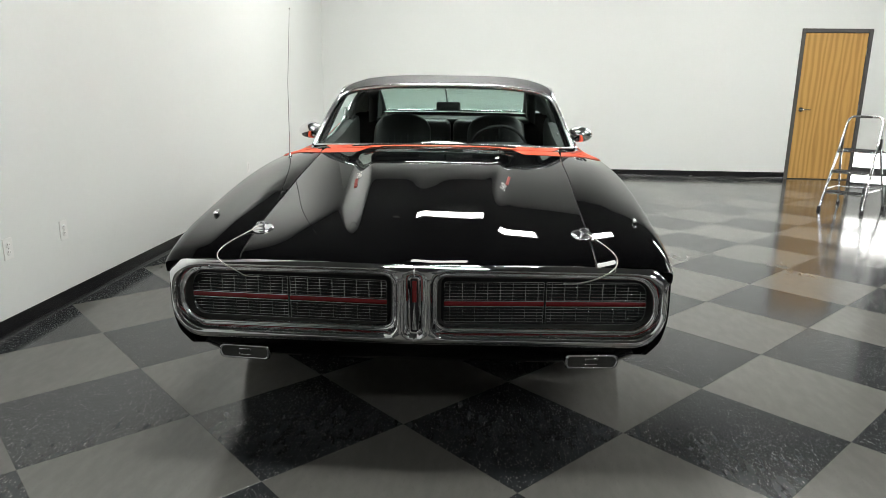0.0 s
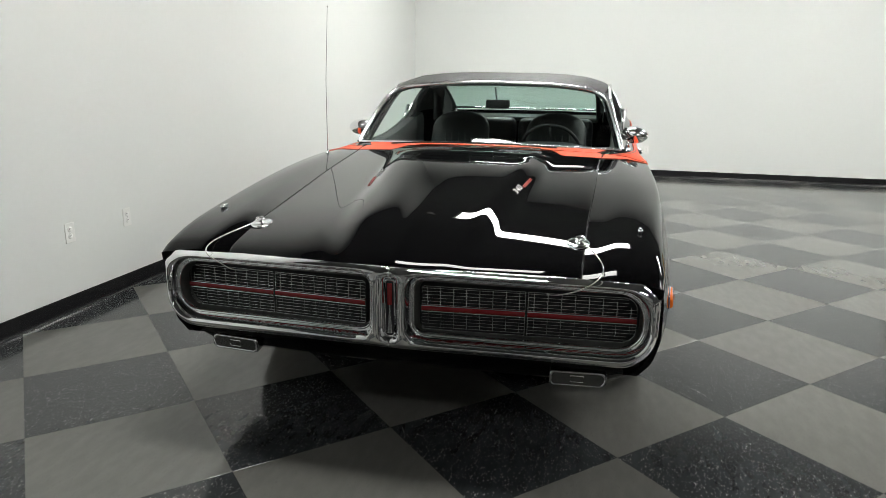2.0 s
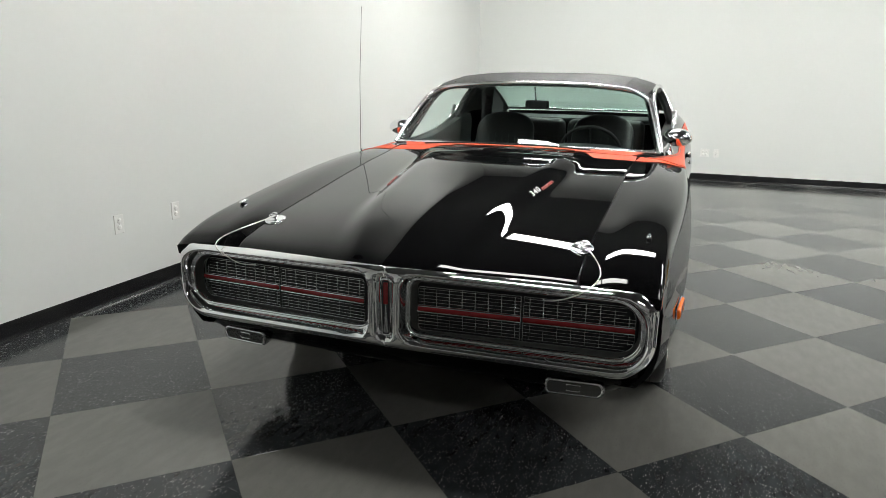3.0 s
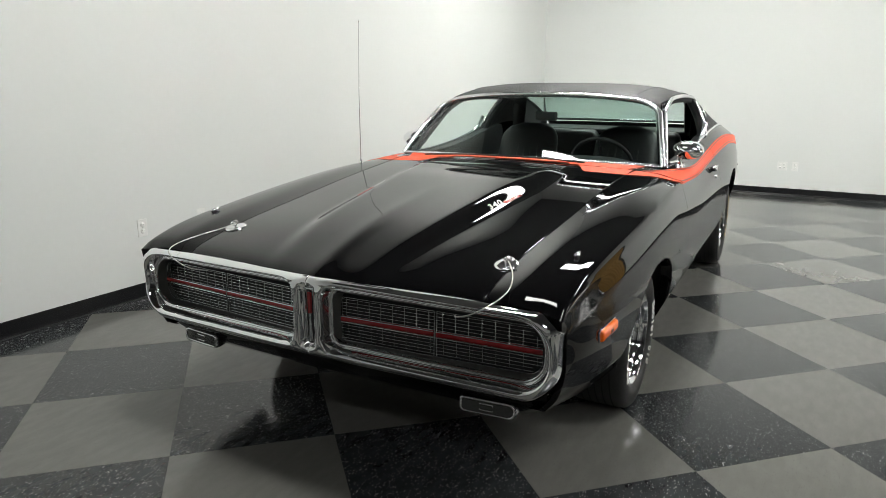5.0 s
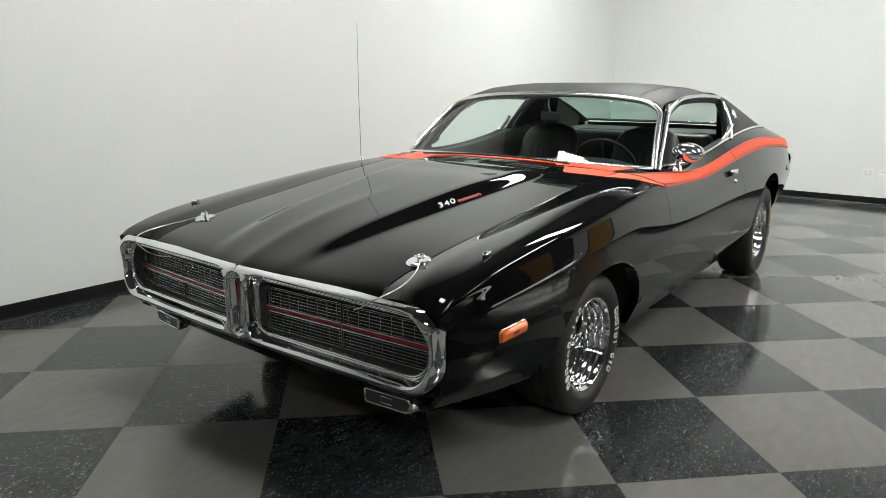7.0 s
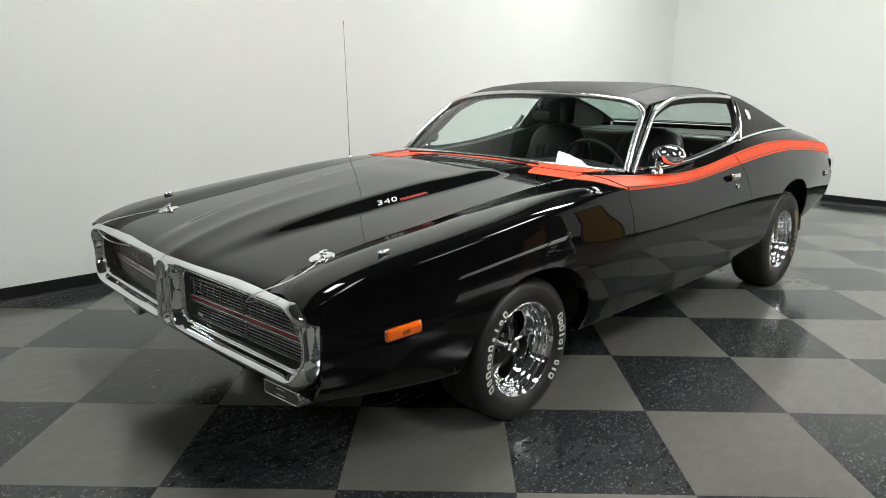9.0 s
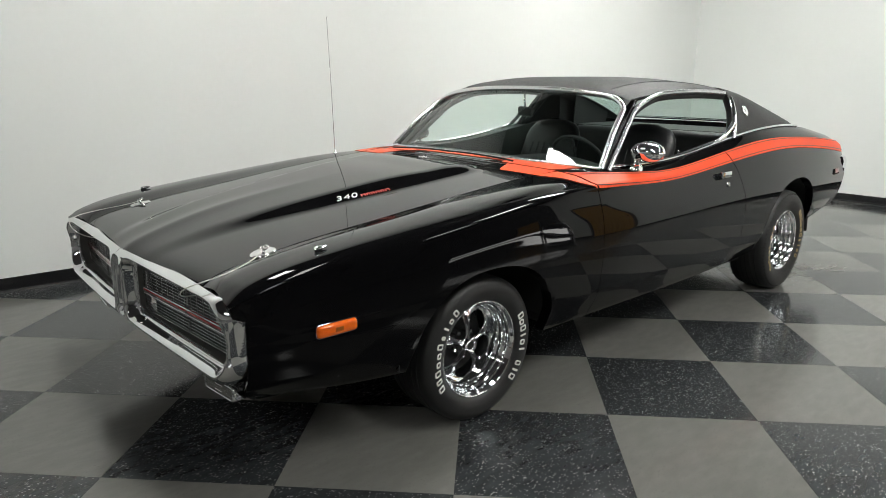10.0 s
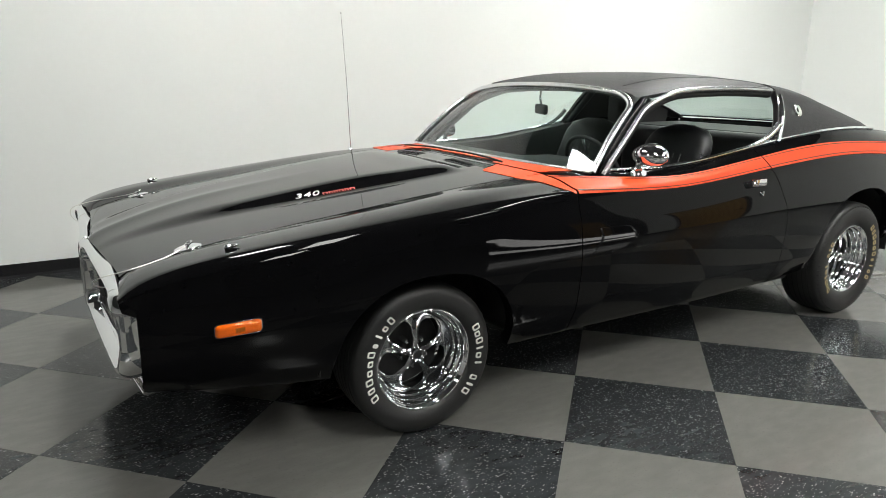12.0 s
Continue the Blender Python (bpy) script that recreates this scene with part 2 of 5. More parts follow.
TILE_DARK = tile_material("dark_tile", (0.024, 0.025, 0.027), (0.28, 0.28, 0.275), 140, 0.26, (0.034, 0.038, 0.04))
TILE_LIGHT = tile_material("grey_tile", (0.117, 0.116, 0.107), (0.110, 0.109, 0.100), 130, 0.30, (0.132, 0.130, 0.120))
GROUT = material("floor_joint", (0.05, 0.05, 0.05), rough=0.8, grain=0.2)
WOOD = wood_material("door_veneer")
FRAME_GREY = material("door_frame_paint", (0.09, 0.088, 0.085), rough=0.4, grain=0.05, stain=0.06)
PLASTIC_WHITE = material("white_plastic", (0.8, 0.8, 0.78), rough=0.35, grain=0.01)
SLOT_DARK = material("dark_slot", (0.03, 0.03, 0.03), rough=0.6)
PANEL_LIGHT = lamp_material("panel_light", (0.985, 0.99, 0.95), LAMP)
# weaker copies of the panel glow, strengths set to balance walls and floor
PANEL_WEAK = lamp_material("weak_panel_light", (0.985, 0.99, 0.95), 0.66 * LAMP)
PANEL_DIM = lamp_material("dim_panel_light", (0.985, 0.99, 0.95), 0.55 * LAMP)
FLOOD_LIGHT = lamp_material("flood_light", (1.0, 0.99, 0.96), 8.0)

PAINT = paint_material("black_paint", (0.003, 0.003, 0.0034))
VINYL = material("vinyl_roof", (0.012, 0.012, 0.0125), rough=0.5, grain=0.15, scale=90, bump=0.55, bump_scale=420, spec=0.5, rough_var=0.05)
CHROME = material("chrome", (0.86, 0.87, 0.88), rough=0.02, metal=1.0, stain=0.03, scale=60, rough_var=0.012)
STEEL = material("brushed_trim", (0.66, 0.67, 0.68), rough=0.12, metal=1.0, stain=0.05, rough_var=0.04)
ALUMINIUM = material("aluminium", (0.68, 0.69, 0.70), rough=0.25, metal=1.0, grain=0.06, rough_var=0.06)
ORANGE = material("orange_stripe", (0.84, 0.085, 0.026), rough=0.42, spec=0.25, grain=0.03)
PIN_BLACK = material("stripe_edge", (0.01, 0.005, 0.004), rough=0.3)
RUBBER = material("tyre_rubber", (0.012, 0.012, 0.012), rough=0.48, grain=0.15, stain=0.1, bump=0.2, bump_scale=300, rough_var=0.06)
LETTER_WHITE = material("raised_white", (0.72, 0.71, 0.66), rough=0.55, grain=0.06)
LETTER_GOLD = material("raised_gold", (0.42, 0.33, 0.16), rough=0.55, grain=0.06)
UNDER_BLACK = material("underbody_black", (0.008, 0.008, 0.008), rough=0.7, grain=0.2, bump=0.1)
MATT_BLACK = material("matt_black", (0.006, 0.006, 0.0065), rough=0.65, grain=0.2)
LEATHER = material("black_leather", (0.026, 0.027, 0.028), rough=0.34, grain=0.2, stain=0.1, bump=0.35, bump_scale=350, rough_var=0.08)
DASH = material("dash_vinyl", (0.024, 0.026, 0.026), rough=0.45, grain=0.15, bump=0.25, bump_scale=400)
CARPET = material("carpet", (0.008, 0.008, 0.008), rough=0.95, grain=0.3)
RED_TRIM = material("red_trim", (0.20, 0.014, 0.016), rough=0.25, coat=0.5, grain=0.08)
RED_BADGE = material("red_badge", (0.45, 0.07, 0.06), rough=0.3, grain=0.05)
BADGE_WHITE = material("badge_white", (0.75, 0.75, 0.73), rough=0.3, grain=0.03)
AMBER = material("amber_lens", (0.85, 0.135, 0.005), rough=0.12, coat=0.8, grain=0.06, scale=120, bump=0.15, bump_scale=500)
AMBER_DARK = material("amber_reflector", (0.30, 0.075, 0.006), rough=0.2, grain=0.1)
RED_LENS = material("red_lens", (0.35, 0.012, 0.010), rough=0.12, coat=0.8, grain=0.06)
CLEAR_LENS = material("clear_lens", (0.035, 0.035, 0.033), rough=0.08, coat=1.0, grain=0.1, scale=200, bump=0.2, bump_scale=600)
TRIM = material("satin_trim", (0.74, 0.75, 0.76), rough=0.24, metal=1.0, stain=0.05, rough_var=0.05)
WIRE = material("steel_cable", (0.62, 0.61, 0.57), rough=0.28, metal=0.85, grain=0.15, scale=300)
GLASS_TINT = glass_material("tinted_glass", (0.76, 0.89, 0.845))
FUNNEL = material("grille_surround", (0.045, 0.046, 0.042), rough=0.55, grain=0.15, stain=0.1)
GRILLE_BRIGHT = material("grille_chrome", (0.78, 0.79, 0.80), rough=0.22, metal=1.0, grain=0.05)
STEP_RUBBER = material("step_rubber", (0.02, 0.02, 0.02), rough=0.7, grain=0.15)


# ---- the room ----
def structure(ob, label, category):
    return tagged(ob, label, category, kind="structure")


T = 0.15
DX0, DX1, DH = 5.33, 6.225, 2.125       # the doorways in the far wall
EX0, EX1 = 7.60, 8.51


WHITE_END = 6.80                        # where the white far wall ends, out of view, and the added dark stretch begins


def wall_far(name, x0, x1, gap, mat, label):
    """A stretch of the far wall, with a doorway through it."""
    a, b = gap
    bm = box_bm(x0, a, ROOM_Y1, ROOM_Y1 + T, 0, ROOM_Z)
    box_bm(b, x1, ROOM_Y1, ROOM_Y1 + T, 0, ROOM_Z, bm=bm)
    box_bm(a, b, ROOM_Y1, ROOM_Y1 + T, DH, ROOM_Z, bm=bm)
    return structure(part(name, bm, mat, smooth=False), label, "wall")


wall_far("wall_north", ROOM_X0 - T, WHITE_END, (DX0, DX1), WALL_PAINT, "smooth white painted far wall with a doorway")
wall_far("wall_north_east", WHITE_END, ROOM_X1 + T, (EX0, EX1), WALL_UNSEEN_DARK, "unseen dark stretch of far wall with a doorway")
structure(part("wall_west", box_bm(ROOM_X0 - T, ROOM_X0, ROOM_Y0 - T, ROOM_Y1, 0, ROOM_Z), WALL_PAINT, smooth=False), "long smooth white painted side wall", "wall")
structure(part("wall_south", box_bm(ROOM_X0, ROOM_X1 + T, ROOM_Y0 - T, ROOM_Y0, 0, ROOM_Z), WALL_MID, smooth=False), "unseen plain mid grey wall", "wall")
structure(part("wall_east", box_bm(ROOM_X1, ROOM_X1 + T, ROOM_Y0, ROOM_Y1, 0, ROOM_Z), WALL_UNSEEN_DARK, smooth=False), "unseen plain dark wall", "wall")
structure(part("ceiling", box_bm(ROOM_X0 - T, ROOM_X1 + T, ROOM_Y0 - T, ROOM_Y1 + T, ROOM_Z, ROOM_Z + 0.1), CEILING_PAINT, smooth=False), "dark painted ceiling", "ceiling")


def baseboard(name, path):
    """A black rubber cove base: a thin upright with a curled toe. path: two points and the inward normal."""
    (x0, y0), (x1, y1), (nx, ny) = path
    prof = [(0.0, 0.097), (0.003, 0.097), (0.004, 0.02), (0.008, 0.008), (0.018, 0.0015), (0.0, 0.0015)]
    rows = [[Vector((x + nx * d, y + ny * d, z)) for d, z in prof] for x, y in ((x0, y0), (x1, y1))]
    bm = sheet_bm(rows, closed_u=True)
    for r in rows:
        bm.faces.new([bm.verts.new(p) for p in r])
    return structure(part(name, bm, BASE_RUBBER, smooth=False), "black rubber cove baseboard along the wall", "baseboard")


baseboard("baseboard", ((ROOM_X0, ROOM_Y0), (ROOM_X0, ROOM_Y1), (1, 0)))
baseboard("baseboard", ((ROOM_X0, ROOM_Y1), (DX0 - 0.05, ROOM_Y1), (0, -1)))
baseboard("baseboard", ((DX1 + 0.05, ROOM_Y1), (EX0 - 0.05, ROOM_Y1), (0, -1)))
baseboard("baseboard", ((EX1 + 0.05, ROOM_Y1), (ROOM_X1, ROOM_Y1), (0, -1)))
baseboard("baseboard", ((ROOM_X1, ROOM_Y0), (ROOM_X1, ROOM_Y1), (-1, 0)))
baseboard("baseboard", ((ROOM_X0, ROOM_Y0), (ROOM_X1, ROOM_Y0), (0, 1)))


def room_door(name, m, width):
    """A flush veneered door in a steel frame, in local x along the wall, y into it; hinges on the right, lever on the left."""
    door = new(name)
    door.matrix_world = m
    bm = box_bm(-0.05, 0.004, -0.012, T + 0.012, 0, DH + 0.05, 0.003)
    box_bm(width - 0.004, width + 0.05, -0.012, T + 0.012, 0, DH + 0.05, 0.003, bm=bm)
    box_bm(0.004, width - 0.004, -0.012, T + 0.012, DH - 0.004, DH + 0.05, 0.003, bm=bm)
    box_bm(0.004, 0.016, 0.05, 0.07, 0.01, DH - 0.004, bm=bm)
    box_bm(width - 0.016, width - 0.004, 0.05, 0.07, 0.01, DH - 0.004, bm=bm)
    part("door_frame", bm, FRAME_GREY, door, "dark grey painted steel door frame", smooth=False)
    leaf = part("door_leaf", box_bm(0.008, width - 0.008, 0.004, 0.048, 0.012, DH - 0.008, 0.002), WOOD, door, "honey-coloured wood veneer", smooth=False)
    bm = lathe_bm([(0.004, 0.0), (-0.012, 0.0), (-0.012, 0.03), (-0.004, 0.034), (0.004, 0.034)], 24, "y", (0.075, 0, 1.03))
    tube_bm([(0.075, -0.004, 1.03), (0.075, -0.05, 1.03), (0.09, -0.058, 1.03), (0.19, -0.055, 1.03)], [0.011, 0.011, 0.01, 0.008], 10, bm=bm)
    part("door_handle", bm, STEEL, leaf, "satin steel lever handle")
    for z in (0.25, 1.05, 1.85):
        part("hinge", tube_bm([(width - 0.004, -0.006, z - 0.05), (width - 0.004, -0.006, z + 0.05)], 0.008, 8), STEEL, door)
    return structure(door, "closed wood-veneer door with a steel lever in a dark grey frame", "door")


room_door("door_1", pose(DX0, ROOM_Y1, 0), DX1 - DX0)
room_door("door_2", pose(EX0, ROOM_Y1, 0), EX1 - EX0)


def outlet(m, gangs=1):
    """A wall plate with one or two pairs of sockets; local x along the wall, y into it."""
    half = 0.035 if gangs == 1 else 0.058
    ob = part("wall_outlet", box_bm(-half, half, -0.006, 0, -0.057, 0.057, 0.0025), PLASTIC_WHITE, smooth=False)
    ob.matrix_world = m
    for x, z in ([(0, -0.02), (0, 0.02)] if gangs == 1 else [(-0.023, -0.02), (-0.023, 0.02), (0.023, -0.02), (0.023, 0.02)]):
        s = part("socket", lathe_bm([(-0.0085, 0.0), (-0.0085, 0.0155), (-0.006, 0.017)], 20, "y", (x, 0, z)), PLASTIC_WHITE, ob)
        for dx, h in ((-0.006, 0.008), (0.006, 0.006)):
            part("slot", box_bm(x + dx - 0.001, x + dx + 0.001, -0.0092, -0.0085, z, z + h), SLOT_DARK, s, smooth=False)
    part("screw", lathe_bm([(-0.0075, 0.0), (-0.0075, 0.0025), (-0.006, 0.003)], 10, "y", (0, 0, 0)), STEEL, ob)
    return tagged(ob, "white plastic double wall outlet low on the wall" if gangs == 1 else "wide white plastic wall plate with four sockets", "outlet", "wall outlets")


for y in (2.135, 2.61, 5.8):
    outlet(pose(ROOM_X0, y, 0.455, 0, 0, 90))
outlet(pose(1.625, ROOM_Y1, 0.385), 2)
outlet(pose(1.775, ROOM_Y1, 0.385))


# ---- ceiling light panels ----
def ceiling_light(x, y, glow=PANEL_LIGHT, long_x=2.1, long_y=0.55):
    ob = new("ceiling_light")
    ob.location = (x, y, ROOM_Z)
    bm = bmesh.new()
    a, b = long_x / 2, long_y / 2
    for x0, x1, y0, y1 in ((-a, a, -b, -b + 0.025), (-a, a, b - 0.025, b), (-a, -a + 0.025, -b + 0.025, b - 0.025), (a - 0.025, a, -b + 0.025, b - 0.025)):
        box_bm(x0, x1, y0, y1, -0.02, 0, bm=bm)
    part("frame", bm, PLASTIC_WHITE, ob, smooth=False)
    part("backing", box_bm(-a + 0.025, a - 0.025, -b + 0.025, b - 0.025, -0.004, 0.0), PLASTIC_WHITE, ob, smooth=False)
    part("diffuser", box_bm(-a + 0.03, a - 0.03, -b + 0.03, b - 0.03, -0.016, -0.005, 0.003, 1), glow, ob, "glowing white cover", smooth=False)
    return tagged(ob, "white ceiling light panel out of view, lit", "ceiling light", "ceiling light rows")


# panels at x 8.7 and y -2.9 are added, unseen, to brighten wall and floor
for x, y, glow, long_x in ((0.55, 6.25, PANEL_LIGHT, 2.1), (0.35, 1.85, PANEL_LIGHT, 1.3), (4.6, 6.2, PANEL_LIGHT, 2.1), (4.6, 2.6, PANEL_WEAK, 2.1), (8.7, 7.2, PANEL_DIM, 2.1), (8.7, 2.6, PANEL_WEAK, 2.1), (4.6, -2.9, PANEL_WEAK, 2.1)):
    ceiling_light(x, y, glow, long_x)


# ---- the car: body lines, in the car's own frame (x to its left, y to its tail, z up) ----
car = new("car")
car.matrix_world = pose(0.494, 1.06, 0, 0, 0, 0.7)
tagged(car, "black vintage two-door muscle car with an orange side stripe", "car")

NOSE_LINE = Line((0.0, 0.049), (0.03, 0.0505), (0.12, 0.060), (0.40, 0.085), (0.62, 0.098), (0.75, 0.090), (0.87, 0.071))
NOSE = lambda x: NOSE_LINE(min(0.87, abs(x)))                     # the front edge of the sheet metal in plan
P0X = Line((0.08, 0.636), (0.33, 0.639), (1.07, 0.664), (1.6, 0.682), (1.81, 0.710), (2.02, 0.767), (2.34, 0.816), (2.75, 0.831), (3.2, 0.843), (3.7, 0.853), (4.1, 0.848), (4.6, 0.803), (4.98, 0.760), calm=True)
P0Z = Line((0.06, 0.703), (0.33, 0.763), (0.7, 0.816), (1.07, 0.864), (1.56, 0.918), (1.9, 0.938), (2.34, 0.938), (2.75, 0.968), (3.1, 1.018), (3.4, 1.055), (3.8, 1.08), (4.15, 1.072), (4.6, 1.023), (4.86, 0.984), (4.98, 0.955))
CX = Line((0.06, 0.886), (0.10, 0.889), (0.45, 0.908), (1.1, 0.940), (1.79, 0.934), (2.4, 0.925), (3.0, 0.920), (3.6, 0.927), (4.2, 0.924), (4.75, 0.900), (4.98, 0.868))
CZ = Line((0.06, 0.683), (0.10, 0.703), (0.14, 0.716), (0.20, 0.733), (0.45, 0.776), (1.1, 0.843), (1.79, 0.884), (2.4, 0.878), (3.0, 0.928), (3.6, 0.985), (4.2, 0.985), (4.75, 0.943), (4.98, 0.902))
WX = Line((0.10, 0.896), (0.20, 0.918), (0.45, 0.951), (1.1, 0.982), (1.79, 0.988), (2.5, 0.983), (3.2, 0.987), (3.8, 0.996), (4.4, 0.975), (4.98, 0.920))
WZ = Line((0.10, 0.54), (1.1, 0.60), (1.79, 0.63), (3.2, 0.68), (4.98, 0.70))
LX = Line((0.10, 0.876), (0.20, 0.898), (0.45, 0.931), (1.1, 0.965), (1.79, 0.971), (3.2, 0.971), (3.8, 0.979), (4.4, 0.947), (4.98, 0.895))
LZ = Line((0.10, 0.43), (0.45, 0.42), (1.1, 0.42), (1.79, 0.42), (3.2, 0.43), (4.2, 0.49), (4.98, 0.54))
BX = Line((0.10, 0.835), (0.45, 0.891), (1.1, 0.915), (1.79, 0.914), (3.2, 0.916), (4.2, 0.916), (4.98, 0.860))
BZ = Line((0.10, 0.375), (0.45, 0.335), (1.1, 0.29), (1.79, 0.285), (3.2, 0.30), (4.2, 0.39), (4.98, 0.47))
AXLE_F, AXLE_R = 1.090, 3.93


def section(y):
    """The section through the body side at y, as lines of x and z over s: 0 at the inner top edge, 4.6 at the sill's bottom."""
    cx, cz = CX(y), CZ(y)
    k = ease((y - 1.2) / 0.9)                     # the fender's crisp crest softens into the door
    px, pz, dx = P0X(y), P0Z(y), WX(y) - cx

    def mix(u, v):
        return u + (v - u) * k

    knots = [0.0, 0.45, 0.86, mix(0.97, 0.99), mix(1.06, 1.36), mix(1.16, 1.60), 1.95, 2.6, 3.8, 4.6]
    xs = [px, px + 0.45 * (cx - px), px + 0.84 * (cx - px), cx - mix(0.010, 0.008), cx + mix(0.004, 0.006), cx + mix(0.004, 0.007) + mix(0.24, 0.22) * (dx - 0.006), cx + 0.005 + 0.76 * (dx - 0.005), WX(y), LX(y), BX(y)]
    top = mix(cz + 0.022, pz + 0.84 * (cz + 0.010 - pz))
    zs = [pz, mix(0.5 * (pz + top) + 0.012, pz + 0.45 * (cz + 0.010 - pz) + 0.006), top, cz + mix(0.012, 0.012), cz - mix(0.006, 0.022), cz - mix(0.034, 0.055), cz - 0.56 * (cz - WZ(y)), WZ(y), LZ(y), BZ(y)]
    return Line(*zip(knots, xs), calm=True), Line(*zip(knots, zs), calm=True)


def s_at_z(y, z):
    """The s at which the side reaches the height z, at y."""
    lx, lz = section(y)
    lo, hi = 0.0, 4.6
    for _ in range(40):
        mid = (lo + hi) / 2
        lo, hi = (mid, hi) if lz(mid) > z else (lo, mid)
    return lo


def side(y, s, side_sign, out=0.0):
    lx, lz = section(y)
    x, z = lx(s), lz(s)
    if out:
        d = 0.01
        t = Vector((0, lx(s + d) - lx(s - d), lz(s + d) - lz(s - d)))
        n = Vector((-t.z, 0, t.y)).normalized()
        if n.x < 0 and s > 1.2:
            n = -n
        if n.z < 0 and s <= 1.2:
            n = -n
        x, z = x + n.x * out, z + n.z * out
    return Vector((side_sign * x, y, z))


def arch_z(y):
    """The height of the wheel openings' edge at y, or nothing outside them."""
    for yc, front, rear, top in ((AXLE_F + 0.01, 0.390, 0.376, 0.648), (AXLE_R + 0.02, 0.46, 0.38, 0.758)):
        r = front if y < yc else rear
        t = (y - yc) / r
        if abs(t) <= 1:
            low = 0.28
            return low + (top - low) * (1 - abs(t) ** 2.35) ** (1 / 2.35)
    return None


def arch_ys(yc, front, rear, n=26):
    out = []
    for i in range(n + 1):
        c = -math.cos(math.pi * i / n)
        out.append(yc + (front if c < 0 else rear) * c * 0.99999)
    return out


ARCH_F = arch_ys(AXLE_F + 0.01, 0.390, 0.376)
ARCH_R = arch_ys(AXLE_R + 0.02, 0.46, 0.38)
SROWS = span(0, 0.84, 12) + span(0.86, 1.4, 28) + span(1.44, 1.9, 8) + span(2.0, 4.6, 20)


def panel(name, parent, sgn, ys, front_shift=None, rear_shift=None, label=""):
    """A body-side panel from columns at ys; the shifts lean its front or rear edge, over the first or last columns."""
    rows = []
    n = len(ys)
    for i, y in enumerate(ys):
        z_edge = arch_z(y)
        s_low = s_at_z(y, z_edge) if z_edge and z_edge > BZ(y) else 4.6
        col = []
        for s in SROWS:
            ss = 1.4 + (s - 1.4) * (s_low - 1.4) / 3.2 if s > 1.4 else s
            yy = y
            if front_shift and i < 8:
                yy = y + front_shift(ss) * (1 - i / 8)
            if rear_shift and i >= n - 8:
                yy = y + rear_shift(ss) * (1 - (n - 1 - i) / 8)
            p = side(yy, ss, sgn)
            if name == "fender":
                p.z -= 0.021 * math.exp(-max(0.0, yy - NOSE(p.x)) / 0.03) * (1 - ease((ss - 0.75) / 0.4))
            col.append(p)
        # fold the lower or arch edge inwards
        last = col[-1]
        col.append(last + Vector((-sgn * 0.006, 0, -0.004 if s_low >= 4.6 else 0.0)))
        col.append(last + Vector((-sgn * 0.05, 0, 0.0)))
        rows.append(col)
    if name == "fender":
        # the front edge folds down behind the bumper
        rows.insert(0, [p + Vector((0, 0.006, -0.03 if p.z > 0.66 else 0.0)) + Vector((-sgn * 0.02 if p.z <= 0.66 else 0.0, 0, 0)) for p in rows[0]])
    ob = part(name, sheet_bm(rows), PAINT, parent, label)
    thicken(ob, 0.003)
    return ob


def door_rear(s):
    """How far the door's rear edge runs back with s."""
    return 0.16 * ease((s - 0.2) / 3.0)


def nose_shift(s):
    return NOSE(section(0.1)[0](s)) - 0.09 + 0.044 * ease((s - 1.0) / 0.25)


DOOR_F, DOOR_R, GAP = 1.79, 3.04, 0.0022
for sgn in (1, -1):
    ys = span(0.09, 0.685, 22) + [y for y in ARCH_F] + span(1.52, DOOR_F - GAP, 10)
    panel("fender", car, sgn, ys, front_shift=nose_shift)
    door = panel("door", car, sgn, span(DOOR_F + GAP, DOOR_R - GAP, 46), rear_shift=door_rear, label="black door with an open window")
    ys = span(DOOR_R + GAP, ARCH_R[0] - 0.02, 14) + ARCH_R + span(ARCH_R[-1] + 0.015, 5.015, 22)
    panel("quarter_panel", car, sgn, ys, front_shift=door_rear)
    # dark jambs behind the door gaps
    for yc, lean in ((DOOR_F, None), (DOOR_R, door_rear)):
        rows = []
        for s in SROWS[2::3]:
            yy = yc + (lean(s) if lean else 0)
            a = side(yy, s, sgn, -0.007)
            rows.append([a + Vector((0, -0.025, 0)), a + Vector((0, 0.025, 0))])
        thicken(part("door_jamb", sheet_bm(rows), MATT_BLACK, car), 0.004)
    # door furniture
    hx = side(2.95, s_at_z(2.95, 0.85), sgn)
    bm = box_bm(-0.016, 0.0, -0.055, 0.055, -0.016, 0.020, 0.004)
    bmesh.ops.transform(bm, verts=bm.verts, matrix=Matrix.Translation((hx.x + sgn * 0.026 + (0.016 if sgn < 0 else 0), 2.95, 0.852)))
    box_bm(min(hx.x, hx.x + sgn * 0.018), max(hx.x, hx.x + sgn * 0.018), 2.905, 2.925, 0.838, 0.866, bm=bm)
    box_bm(min(hx.x, hx.x + sgn * 0.018), max(hx.x, hx.x + sgn * 0.018), 2.975, 2.995, 0.838, 0.866, bm=bm)
    part("door_handle", bm, CHROME, door, "chrome flap door handle")
    lk = side(2.985, s_at_z(2.985, 0.797), sgn)
    part("lock", lathe_bm([(-0.004, 0.0125), (sgn * 0.006, 0.0125), (sgn * 0.008, 0.009), (sgn * 0.006, 0.006), (sgn * 0.006, 0.0)], 20, "x", lk), CHROME, door, "round chrome key lock")


# hood
SEAM = lambda y: P0X(y) - 0.0032
BULGE_H = Line((0.02, 0.0), (0.1, 0.004), (0.35, 0.018), (0.75, 0.034), (1.1, 0.040), (1.3, 0.034), (1.53, 0.020), (1.57, 0.005), (1.61, 0.0), (1.9, 0.0), calm=True)
